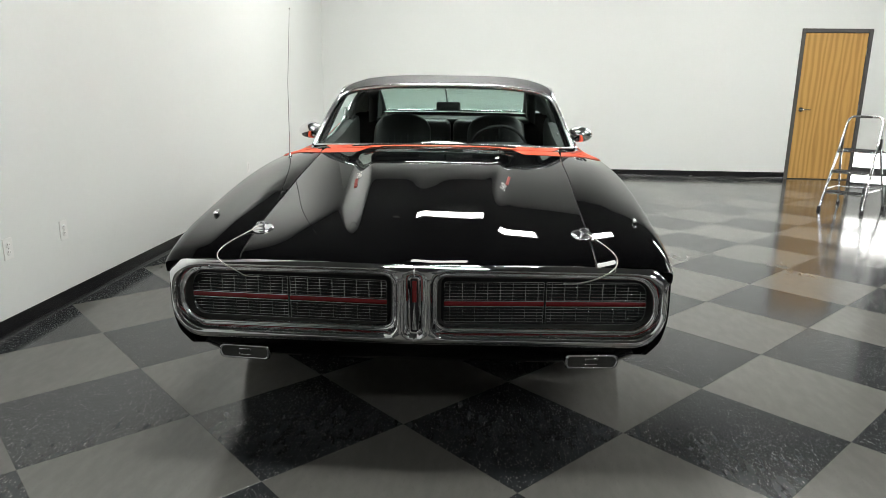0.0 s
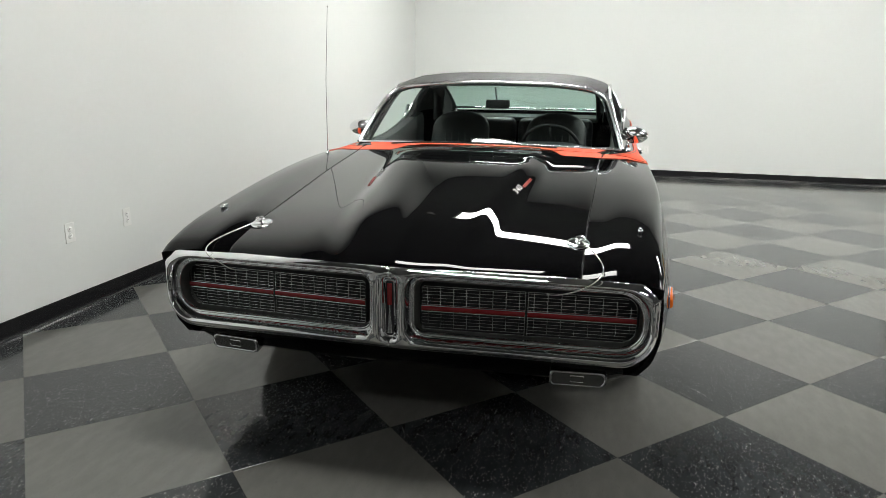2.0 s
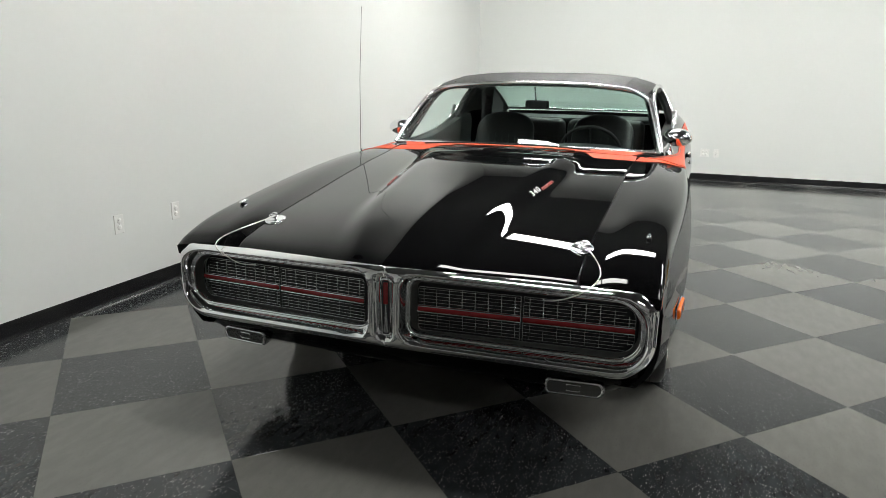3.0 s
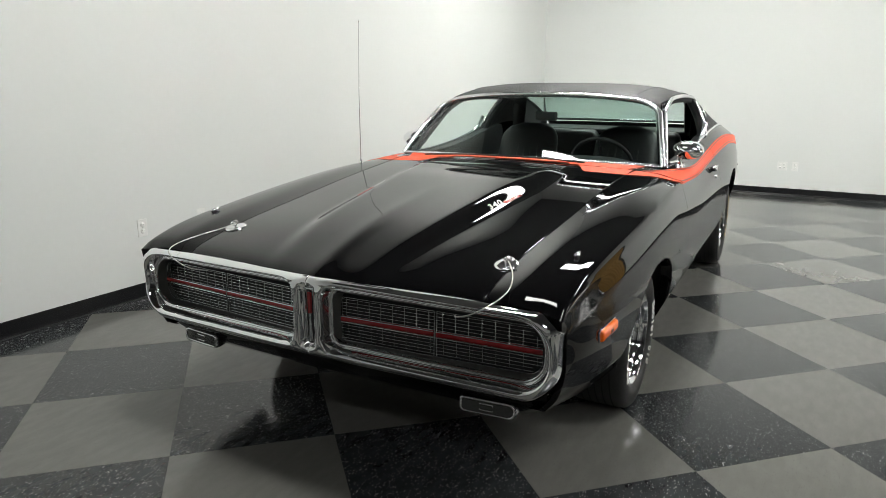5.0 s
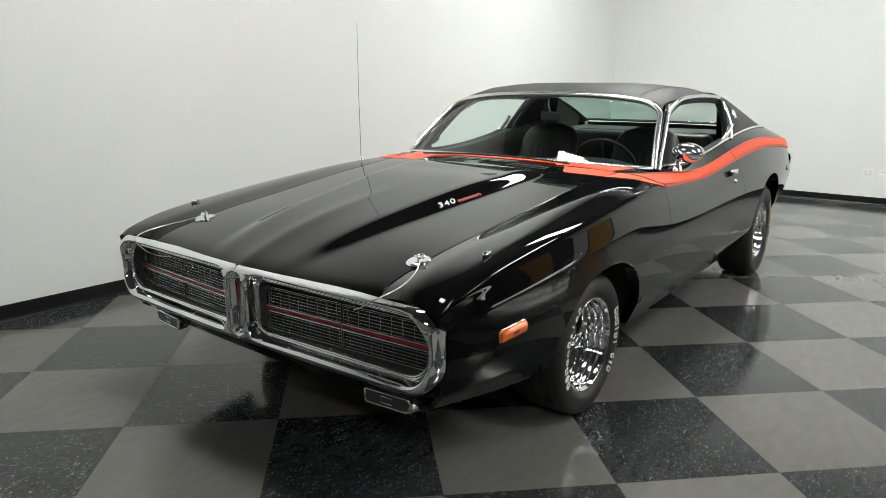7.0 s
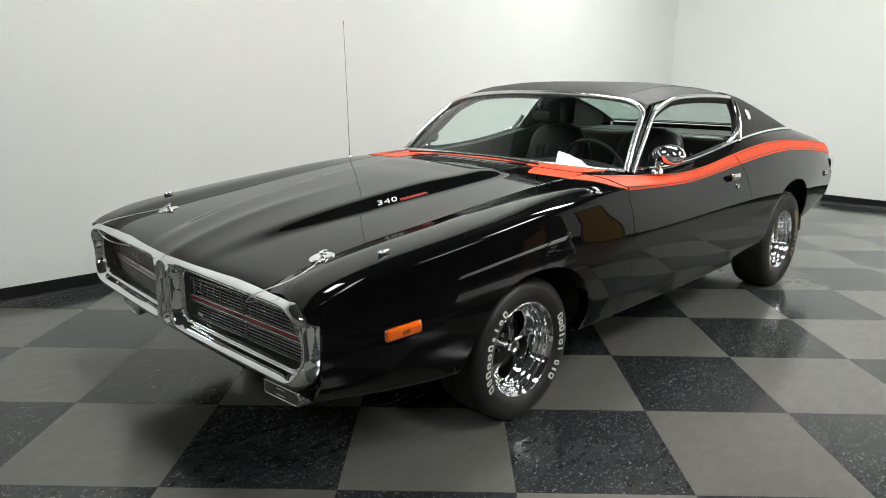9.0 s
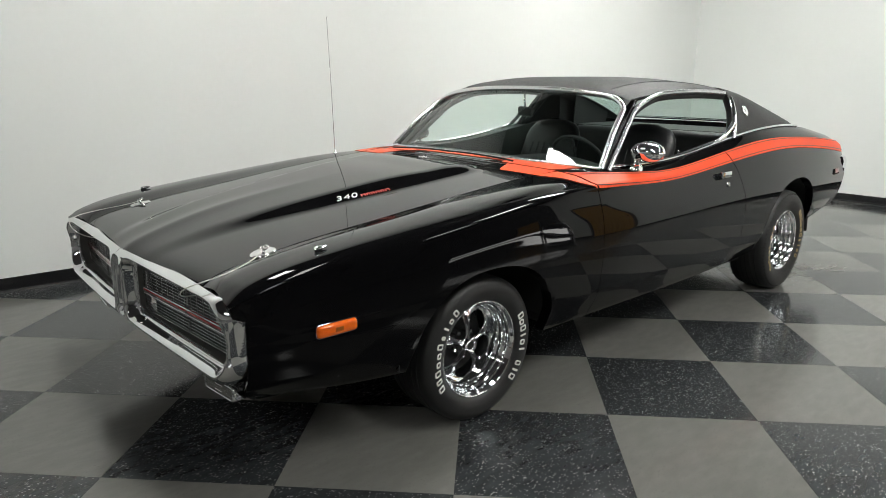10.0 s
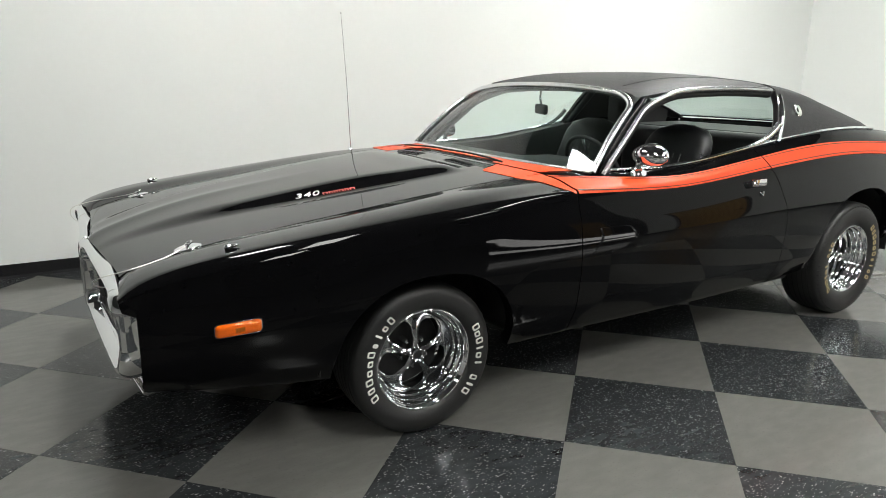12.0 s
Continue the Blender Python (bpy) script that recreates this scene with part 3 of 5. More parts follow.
BULGE_X = Line((0.05, 0.20), (0.4, 0.27), (0.9, 0.325), (1.3, 0.37), (1.8, 0.40))
CROWN = Line((0.05, 0.006), (0.4, 0.016), (1.2, 0.018), (1.85, 0.028))


def hood_z(x, y):
    xs = SEAM(y)
    u = min(1.0, abs(x) / xs)
    z = P0Z(y) + CROWN(y) * (1 - u * u)
    z += BULGE_H(y) * ease((BULGE_X(y) + 0.065 - abs(x)) / 0.13)
    z += 0.008 * math.exp(-(abs(x) / 0.06) ** 1.5) * ease((1.2 - y) / 1.0)
    lead = (y - NOSE(x)) / 0.03
    return z - 0.020 * math.exp(-max(0.0, lead))


def hood_rear(x):
    return 1.735 + 0.07 * (abs(x) / 0.70) ** 2


rows = []
for v in [0, 0.004, 0.01, 0.018, 0.028] + span(0.04, 1.0, 60):
    row = []
    for u in span(-1, 1, 81):
        y0 = NOSE(u * 0.63)
        y = y0 + v * (hood_rear(u * 0.69) - y0)
        x = u * (SEAM(y) - 0.001)
        row.append(Vector((x, y, hood_z(x, y))))
    a, b = row[0], row[-1]
    row = [a + Vector((-0.0008, 0, -0.014)), a + Vector((-0.0008, 0, -0.003)), a, a.lerp(row[1], 0.22)] + row[1:-1] + [b.lerp(row[-2], 0.22), b, b + Vector((0.0008, 0, -0.003)), b + Vector((0.0008, 0, -0.014))]
    if v == 0:
        rows.append([p + Vector((0, 0.012, -0.025)) for p in row])
    rows.append(row)
rows.append([p + Vector((0, 0.004, -0.02)) for p in rows[-1]])
hood = part("hood", sheet_bm(rows), PAINT, car, "long black hood with a raised centre dome")
thicken(hood, 0.003)
for mod in [m for m in hood.modifiers if m.type == 'EDGE_SPLIT']:
    hood.modifiers.remove(mod)

# seam channel under the hood's long edges
for sgn in (1, -1):
    rows = [[Vector((sgn * (SEAM(y) - 0.03), y, P0Z(y) - 0.014)), Vector((sgn * (P0X(y) + 0.03), y, P0Z(y) - 0.014))] for y in span(0.12, 1.8, 30)]
    thicken(part("hood_gutter", sheet_bm(rows), MATT_BLACK, car), 0.004)

# cowl between hood and windscreen
WS_BASE = lambda x: Vector((x, 1.86 + 0.135 * (abs(x) / 0.787) ** 2.3, 0.962 - 0.022 * (abs(x) / 0.787) ** 2))
rows = []
for u in span(-1, 1, 61):
    xa = u * 0.692
    a = Vector((xa, hood_rear(xa) + 0.006, P0Z(hood_rear(xa)) + CROWN(1.8) * (1 - u * u) - 0.001))
    xb = u * 0.758
    b = WS_BASE(xb) + Vector((0, 0.02, 0))
    rows.append([a + Vector((0, 0, -0.02)), a, a.lerp(b, 0.33), a.lerp(b, 0.66), b])
cowl = part("cowl", sheet_bm(rows), PAINT, car)
thicken(cowl, 0.003)
# cowl corners, out to the door line
for sgn in (1, -1):
    rows = []
    for y in span(1.80, 2.03, 10):
        inner = min(P0X(y) - 0.002, 0.72)
        t = (y - 1.80) / 0.23
        rows.append([Vector((sgn * (0.62 + 0.10 * t), y, P0Z(y) + 0.003)), Vector((sgn * (P0X(y) + 0.002), y, P0Z(y) - 0.001))])
    thicken(part("cowl_corner", sheet_bm(rows), PAINT, car), 0.003)

# ---- greenhouse ----
WS_TOP = lambda x: Vector((x, 2.305 + 0.055 * (abs(x) / 0.685) ** 2, 1.306 - 0.052 * (abs(x) / 0.685) ** 2.6))


def screen_point(u, v):
    a, b = WS_BASE(u * 0.802), WS_TOP(u * 0.690)
    p = a.lerp(b, v)
    bow = 0.035 * math.sin(math.pi * v) * (1 - u * u * 0.6)
    return p + Vector((0, -bow * 0.6, bow))


windshield = part("windshield", sheet_bm([[screen_point(u, v) for u in span(-0.985, 0.985, 41)] for v in span(0.0, 0.985, 17)]), GLASS_TINT, car, "green-tinted curved windshield")
windshield.visible_shadow = False

# roof skin: s runs from the middle to the rail, v from the windscreen to the tail
ROOF_C = Line((2.30, 1.310), (2.5, 1.354), (2.85, 1.382), (3.2, 1.368), (3.6, 1.32), (3.9, 1.25), (4.2, 1.15))
RAIL_X = Line((2.30, 0.671), (2.45, 0.694), (2.85, 0.711), (3.3, 0.719), (3.7, 0.719), (4.2, 0.726))
RAIL_Z = Line((2.30, 1.245), (2.45, 1.272), (2.7, 1.297), (3.0, 1.304), (3.3, 1.295), (3.6, 1.260), (3.85, 1.196), (4.2, 1.085))


def roof_point(y, u):
    """u: -1 to 1 across."""
    c, rx, rz = ROOF_C(y), RAIL_X(y), RAIL_Z(y)
    a = abs(u)
    return Vector((u * rx, y, rz + (c - rz) * (1 - a ** 3.8) ** 0.75))


ROOF_END = 3.56
rows = []
for v in span(0, 1, 40):
    row = []
    for u in span(-1, 1, 49):
        y0 = WS_TOP(u * 0.68).y
        row.append(roof_point(y0 + v * (ROOF_END - y0), u))
    rows.append(row)
roof = part("roof", sheet_bm(rows), VINYL, car, "black grained vinyl roof")
thicken(roof, 0.02)
for sgn in (1, -1):
    # seams of the vinyl, two raised welts
    part("roof_seam", tube_bm([roof_point(y, sgn * 0.80) + Vector((0, 0, 0.0005)) for y in span(2.40, 3.54, 30)], 0.003, 6), VINYL, car)

SAIL_END = 4.14


def sail_top(t):
    y = 3.36 + t * (SAIL_END - 3.36)
    return Vector((RAIL_X(y) + 0.10 * max(0, (t - 0.35)) ** 1.3 + 0.0, y, RAIL_Z(y) + 0.006))


def sail_low(t):
    y = 3.225 + t * (SAIL_END + 0.02 - 3.225)
    return Vector((P0X(y) - 0.012, y, P0Z(y) + 0.002))


for sgn in (1, -1):
    rows = []
    for t in span(0, 1, 30):
        a, b = sail_top(t), sail_low(t)
        row = []
        inner = Vector((0.61 + 0.06 * t, a.y, roof_point(min(a.y, 4.2), 0.87).z if a.y < 3.75 else a.z + 0.012))
        for k in span(0, 1, 7):
            p = inner.lerp(a, k)
            p.z += 0.012 * math.sin(math.pi * k) * (1 - t)
            row.append(p)
        for k in span(0, 1, 12)[1:]:
            p = a.lerp(b, k)
            p.x += 0.022 * math.sin(math.pi * k) * (1 - t)
            row.append(p)
        rows.append([Vector((sgn * p.x, p.y, p.z)) for p in row])
    ob = part("sail_panel", sheet_bm(rows), VINYL, car, "black vinyl rear quarter of the roof")
    thicken(ob, 0.02)
    # round badge on the sail
    p = Vector((sgn * 0.790, 3.475, 1.186))
    bm = lathe_bm([(0, 0.0), (sgn * 0.006, 0.0), (sgn * 0.006, 0.012), (sgn * 0.003, 0.018), (sgn * 0.006, 0.024), (0.0, 0.027)], 28, "x", (0, 0, 0))
    bmesh.ops.transform(bm, verts=bm.verts, matrix=Matrix.Translation(p) @ Matrix.Rotation(radians(-sgn * 26), 4, "Y") @ Matrix.Diagonal((1.2, 1.05, 1.3, 1)))
    part("roof_badge", bm, CHROME, ob, "small round chrome badge")

# rear window and deck
rows = []
for v in span(0, 1, 12):
    row = []
    for u in span(-1, 1, 21):
        a = roof_point(3.545, u * 0.86) - Vector((0, 0, 0.012))
        b = Vector((u * 0.66, 4.30 + 0.03 * (1 - u * u), 1.075))
        p = a.lerp(b, v)
        p.z += 0.02 * math.sin(math.pi * v)
        row.append(p)
    rows.append(row)
rear_glass = part("rear_window", sheet_bm(rows), GLASS_TINT, car, "green-tinted rear window")
rear_glass.visible_shadow = False
rows = []
for y in span(4.10, 5.015, 20):
    row = []
    for u in span(-1, 1, 25):
        row.append(Vector((u * (P0X(y) + 0.002), y, P0Z(y) + 0.012 * (1 - u * u) - 0.0005)))
    rows.append(row)
ob = part("deck_lid", sheet_bm([[p if abs(p.x) > 0.665 or p.y > 4.30 else p - Vector((0, 0, 0.09)) for p in r] for r in rows]), PAINT, car)
thicken(ob, 0.003)


# ---- bright trim round the glass ----
def corner_arc(sgn, n=10):
    """The rounded upper corner of the screen, in its own u and v."""
    return [(sgn * (0.992 - 0.17 * (1 - math.cos(a))), 0.79 + 0.202 * math.sin(a)) for a in span(0, math.pi / 2, n)]


edge = [(-0.992, v) for v in span(-0.01, 0.78, 18)] + corner_arc(-1) + [(u, 0.992) for u in span(-0.80, 0.80, 31)] + corner_arc(1)[::-1] + [(0.992, v) for v in span(0.78, -0.01, 18)]
part("windshield_trim", tube_bm([screen_point(u, v) + Vector((0.004 * u, -0.004, 0.005)) for u, v in edge], 0.0150, 10), TRIM, windshield, "polished steel moulding")
part("windshield_trim", tube_bm([screen_point(0.992 * u, -0.01) + Vector((0, -0.004, 0.006)) for u in span(-1, 1, 41)], 0.010, 8), TRIM, windshield, "polished steel moulding")
for sgn in (1, -1):
    # vinyl fills the corner outside the moulding
    rows = [[screen_point(u, v) + Vector((0, -0.001, 0.004)), screen_point(u + (sgn * 1.01 - u) * 0.6, v + (1.0 - v) * 0.6) + Vector((0, -0.001, 0.006)), screen_point(sgn * 1.012, 1.004) + Vector((0, 0.0, 0.006))] for u, v in corner_arc(sgn)]
    thicken(part("roof_corner", sheet_bm(rows), VINYL, car), 0.004)
    # pillar between windscreen and side window
    rows = []
    for v in span(0, 1, 16):
        a = screen_point(sgn * 1.0, v)
        b = Vector((sgn * (0.797 - 0.098 * v), 2.055 + 0.375 * v, 0.938 + 0.324 * v))
        rows.append([a, a.lerp(b, 0.5) + Vector((sgn * 0.006, 0, 0.002)), b, b + Vector((-sgn * 0.03, 0.015, 0)), a + Vector((-sgn * 0.03, 0.03, -0.02))])
    part("windshield_pillar", sheet_bm(rows, closed_u=True), PAINT, car)
    # drip rail: up the pillar, along the roof, down to the belt
    rail = [Vector((sgn * (0.803 - 0.098 * v), 2.058 + 0.375 * v, 0.938 + 0.328 * v)) for v in span(-0.03, 0.88, 14)]
    rail += [Vector((sgn * (RAIL_X(y) + 0.008), y, RAIL_Z(y) - 0.003)) for y in span(2.57, 3.31, 22)]
    rail = [rail[0]] + [q for a, b in zip(rail, rail[1:]) for q in (a.lerp(b, 0.25), a.lerp(b, 0.75))] + [rail[-1]]
    for _ in range(4):
        rail = [rail[0]] + [(a + b * 2 + c) / 4 for a, b, c in zip(rail, rail[1:], rail[2:])] + [rail[-1]]
    part("drip_rail", tube_bm(rail, 0.0135, 8), TRIM, car, "bright drip rail over the side window")
    # inner weatherstrip, black
    part("window_seal", tube_bm([p + Vector((-sgn * 0.016, 0.006, -0.022)) for p in rail], 0.017, 8), MATT_BLACK, car)
    # broad bright moulding at the window's rear edge
    post = [Vector((sgn * (0.729 + 0.112 * v + 0.014 * math.sin(math.pi * v)), 3.372 - 0.01 * math.sin(math.pi * v) - 0.13 * v ** 1.6, 1.272 - 0.232 * v)) for v in span(0, 1, 14)]
    rows = [[p + Vector((sgn * 0.006, -0.028, 0)), p + Vector((sgn * 0.018, 0.0, 0)), p + Vector((sgn * 0.010, 0.026, 0)), p + Vector((-sgn * 0.004, 0.018, 0)), p + Vector((-sgn * 0.004, -0.016, 0))] for p in post]
    part("window_post", sheet_bm(rows, closed_u=True), CHROME, car, "bright window post")
    sweep = [Vector((sgn * (P0X(y) - 0.006), y, P0Z(y) + 0.010 + 0.075 * max(0.0, (y - 3.06) / 0.19) ** 2.2)) for y in span(3.02, 3.25, 12)]
    part("window_corner", tube_bm(sweep, [0.009 + 0.008 * i / 11 for i in range(12)], 8), TRIM, car, "bright curved window corner")
    part("quarter_trim", tube_bm([p + Vector((-sgn * 0.028, 0.02, 0)) for p in post], 0.026, 8), DASH, car)
    # belt mouldings: below the side window, then below the vinyl
    belt = [Vector((sgn * (P0X(y) - 0.004), y, P0Z(y) + 0.006)) for y in span(2.03, 3.22, 30)]
    part("belt_moulding", tube_bm(belt, 0.008, 8), CHROME, car, "bright belt moulding")
    belt = [Vector((sgn * (P0X(y) - 0.002), y, P0Z(y) + 0.007)) for y in span(3.22, 4.16, 26)]
    part("vinyl_moulding", tube_bm(belt, 0.008, 8), CHROME, car, "bright moulding at the vinyl's edge")
    # lining inside the rear quarter of the roof
    rows = []
    for t in span(0.38, 1.0, 16):
        y = 3.36 + t * (SAIL_END - 3.36)
        top = roof_point(min(y, 4.2), 0.87).z if y < 3.75 else RAIL_Z(y) + 0.018
        rows.append([Vector((sgn * (0.606 + 0.06 * t), y, top - 0.004)), Vector((sgn * (0.63 + 0.05 * t), y, 1.02))])
    thicken(part("quarter_lining", sheet_bm(rows), MATT_BLACK, car), 0.006)
for sgn in (1, -1):
    # black border between the rear glass and the roof's quarters
    rows = []
    for v in span(0, 1, 12):
        a = roof_point(3.545, sgn * 0.86) - Vector((0, 0, 0.012))
        p = a.lerp(Vector((sgn * 0.66, 4.30, 1.075)), v) + Vector((0, 0, 0.02 * math.sin(math.pi * v)))
        rows.append([p + Vector((-sgn * 0.015, 0, -0.004)), p + Vector((sgn * 0.02, 0, -0.012)), Vector((sgn * 0.70, p.y, min(p.z, RAIL_Z(min(p.y, 4.2))) - 0.03)), Vector((sgn * 0.70, p.y, 1.0))])
    thicken(part("rear_window_border", sheet_bm(rows), MATT_BLACK, car), 0.004)
part("rear_trim", tube_bm([Vector((u * 0.66, 4.30 + 0.03 * (1 - u * u), 1.082)) for u in span(-1, 1, 21)], 0.010, 8), CHROME, rear_glass)

# headliner closes the roof from inside
rows = [[roof_point(y, u * 0.95) - Vector((0, 0, 0.035)) for u in span(-1, 1, 21)] for y in span(2.38, 3.5, 14)]
thicken(part("headliner", sheet_bm(rows), DASH, car), 0.004)


# ---- stripe ----
STR_T = Line((1.80, 0.932), (2.07, 0.922), (2.42, 0.911), (2.81, 0.941), (3.25, 0.994), (3.6, 1.019), (3.85, 1.018), (4.2, 1.002), (4.6, 0.970), (4.99, 0.930))
STR_B = Line((1.80, 0.884), (2.07, 0.873), (2.42, 0.865), (2.81, 0.888), (3.25, 0.926), (3.6, 0.948), (3.85, 0.951), (4.2, 0.934), (4.6, 0.900), (4.99, 0.857))


def stripe_band(name, sgn, ys, a, b, mat, out, parent=car, label="", lean_f=None, lean_r=None):
    """A band on the body side; a and b: its edges, as shares of the stripe's width from the top."""
    rows = []
    n = len(ys)
    for i, y in enumerate(ys):
        col = []
        for k in span(a, b, 21 if b - a > 0.5 else 3):
            yy = y
            for _ in range(3):
                s0, s1 = s_at_z(yy, STR_T(yy)), s_at_z(yy, STR_B(yy))
                s = s0 + (s1 - s0) * k
                if lean_f and i < 4:
                    yy = y + lean_f(s) * (1 - i / 4)
                if lean_r and i >= n - 4:
                    yy = y + lean_r(s) * (1 - (n - 1 - i) / 4)
                if not (lean_f and i < 4 or lean_r and i >= n - 4):
                    break
            col.append(side(yy, s, sgn, out))
        rows.append(col)
    ob = part(name, sheet_bm(rows), mat, parent, label)
    thicken(ob, 0.0008)
    return ob


for sgn in (1, -1):
    pieces = ((span(1.796, 3.0365, 40), None, door_rear), (span(3.0435, 4.99, 54), door_rear, None))
    for ys, lf, lr in pieces:
        stripe_band("stripe", sgn, ys, 0.0, 1.0, ORANGE, 0.0050, car, "orange side stripe with thin black edges", lf, lr)
        for a, b in ((0.105, 0.15), (0.85, 0.892)):
            stripe_band("stripe_line", sgn, ys, a, b, PIN_BLACK, 0.0075, car, "", lf, lr)
    # over the cowl corner and fender top, to the hood
    rows = []
    for u in span(0.0, 1.0, 24):
        y = 1.785
        x0 = 0.71 + 0.20 * u
        ya, yb = 1.655 + 0.125 * u ** 1.3, 1.786
        row = []
        for k in span(0, 1, 7):
            yy = ya + (yb - ya) * k
            yy = min(yy, 1.786)
            lx, lz = section(yy)
            s = u * 1.12
            p = side(yy, s, sgn, 0.0032)
            row.append(p)
        rows.append(row)
    thicken(part("stripe", sheet_bm(rows), ORANGE, car, "orange stripe over the fender top"), 0.0008)

# across the cowl, broad outside and thin in the middle
for sgn in (1, -1):
    rows = []
    for u in span(0.0, 1.0, 40):
        xb = sgn * u * 0.725
        b = WS_BASE(xb) + Vector((0, 0.004, 0.0))
        xa = xb * 0.90
        a = Vector((xa, hood_rear(xa) + 0.008, P0Z(hood_rear(xa)) + CROWN(1.8) * (1 - (xa / 0.692) ** 2)))
        k0 = 0.40 - 0.38 * ease((u - 0.5) / 0.06)
        rows.append([a.lerp(b, k) + Vector((0, 0, 0.0025)) for k in span(k0, 0.90, 6)])
    thicken(part("stripe", sheet_bm(rows), ORANGE, car, "orange stripe across the cowl"), 0.0008)
    rows = []
    for u in span(0.0, 1.0, 20):
        x = 0.40 + 0.285 * u
        front = 0.135 * ease(u * 3)
        row = []
        for k in span(0, 1, 6):
            y = hood_rear(x) - 0.004 - front * (1 - k)
            row.append(Vector((sgn * x, y, hood_z(x, y) + 0.0018)))
        rows.append(row)
    thicken(part("stripe", sheet_bm(rows), ORANGE, hood, "orange stripe on the hood's rear corner"), 0.0008)


# ---- cowl vents, wipers, aerial ----
for sgn in (1, -1):
    bm = bmesh.new()
    vent = new("cowl_vent")
    vent.parent = car
    for i in range(15):
        x = sgn * (0.145 + 0.015 * i)
        y = 1.661
        z = hood_z(x, y)
        part("vent_slot", box_bm(x - 0.0016, x + 0.0016, y - 0.026, y + 0.026, z - 0.006, z + 0.0034), PAINT, vent)
    x0, x1 = 0.135, 0.365
    rows = [[Vector((sgn * x, y, hood_z(x, y) + 0.0012)) for y in span(1.632, 1.690, 4)] for x in span(x0, x1, 10)]
    thicken(part("vent_mesh", sheet_bm(rows), MATT_BLACK, vent, "black vent opening"), 0.003)
    # wiper arm lying along the hood's rear edge
    pts = []
    for t in span(0, 1, 14):
        x = -0.08 + 0.52 * t if sgn > 0 else -0.52 + 0.50 * t
        y = 1.765 + 0.018 * math.sin(3 * t)
        pts.append(Vector((x, y, P0Z(1.8) + CROWN(1.8) * (1 - (x / 0.668) ** 2) + 0.014)))
    part("wiper", tube_bm(pts, 0.005, 6), MATT_BLACK, car, "black wiper arm")

base = side(1.56, 0.62, -1)
bm = lathe_bm([(0.0, 0.014), (0.003, 0.013), (0.006, 0.008), (0.016, 0.005), (0.022, 0.003), (0.022, 0.0)], 20, "z", base)
antenna = part("antenna", bm, STEEL, car, "thin steel whip aerial")
part("mast", tube_bm([base + Vector((0, 0, 0.02)), base + Vector((0.01, -0.02, 0.40)), Vector((-0.792, 1.50, 1.69))], [0.0022, 0.0017, 0.0012], 8), STEEL, antenna)
part("mast_tip", lathe_bm([(-0.004, 0.0), (-0.003, 0.003), (0.003, 0.003), (0.004, 0.0)], 10, "z", (-0.792, 1.50, 1.692)), STEEL, antenna)


# ---- hood pins, fender indicators, call-outs ----
for sgn in (1, -1):
    px, py = sgn * 0.612, 0.325
    pz = hood_z(px, py)
    tilt = Matrix.Translation((px, py, pz)) @ Matrix.Rotation(math.atan2(0.17, 1), 4, "X")
    bm = lathe_bm([(0.0, 0.041), (0.0035, 0.040), (0.005, 0.034), (0.0035, 0.013), (0.0035, 0.0)], 32, "z")
    bmesh.ops.transform(bm, verts=bm.verts, matrix=tilt @ Matrix.Diagonal((1, 1.15, 1, 1)))
    pin = part("hood_pin", bm, CHROME, car, "chrome hood pin with a wire lanyard")
    part("pin_post", tube_bm([tilt @ Vector((0, 0, 0.0)), tilt @ Vector((0, 0, 0.017))], 0.0062, 10), CHROME, pin)
    ring = [tilt @ Vector((sgn * (0.008 + 0.016 * math.cos(a)), 0.004 + 0.013 * math.sin(a), 0.017 + 0.005 * math.sin(a))) for a in span(0, 2 * math.pi, 25)[:-1]]
    part("pin_clip", tube_bm(ring, 0.0025, 6, closed=True), CHROME, pin)
    part("pin_clip", tube_bm([tilt @ Vector((-0.02, 0.006, 0.016)), tilt @ Vector((0.02, 0.006, 0.016))], 0.0025, 6), CHROME, pin)
    # lanyard: from the clip, out over the hood's edge and into the grille
    p0 = tilt @ Vector((sgn * 0.012, -0.006, 0.012))
    gx = sgn * 0.555 if sgn > 0 else sgn * 0.60
    ctrl = [p0, Vector((sgn * 0.665, 0.25, 0.755)), Vector((sgn * 0.70, 0.13, 0.735)), Vector((sgn * 0.68, 0.035, 0.712)), Vector((sgn * 0.62, 0.03, 0.675)), Vector((gx, 0.07, 0.645)), Vector((gx - sgn * 0.03, 0.12, 0.63))]
    ts = list(range(len(ctrl)))
    lx, ly, lz = (Line(*[(t, c[i]) for t, c in zip(ts, ctrl)]) for i in range(3))
    part("lanyard", tube_bm([Vector((lx(t), ly(t), lz(t))) for t in span(0, len(ctrl) - 1, 40)], 0.0020, 6), WIRE, pin, "twisted wire lanyard")
    # fender-top indicator
    q = side(0.42, 0.72, sgn)
    q.y = 0.42
    bm = lathe_bm([(-0.028, 0.0), (-0.027, 0.008), (-0.024, 0.0105), (-0.010, 0.0105), (0.010, 0.008), (0.03, 0.003), (0.034, 0.0)], 16, "y", (0, 0, 0))
    bmesh.ops.transform(bm, verts=bm.verts, matrix=Matrix.Translation(q + Vector((0, 0, 0.008))) @ Matrix.Rotation(math.atan2(0.16, 1), 4, "X") @ Matrix.Diagonal((0.85, 0.8, 0.85, 1)))
    part("fender_indicator", bm, CHROME, car, "small chrome indicator on the fender top")


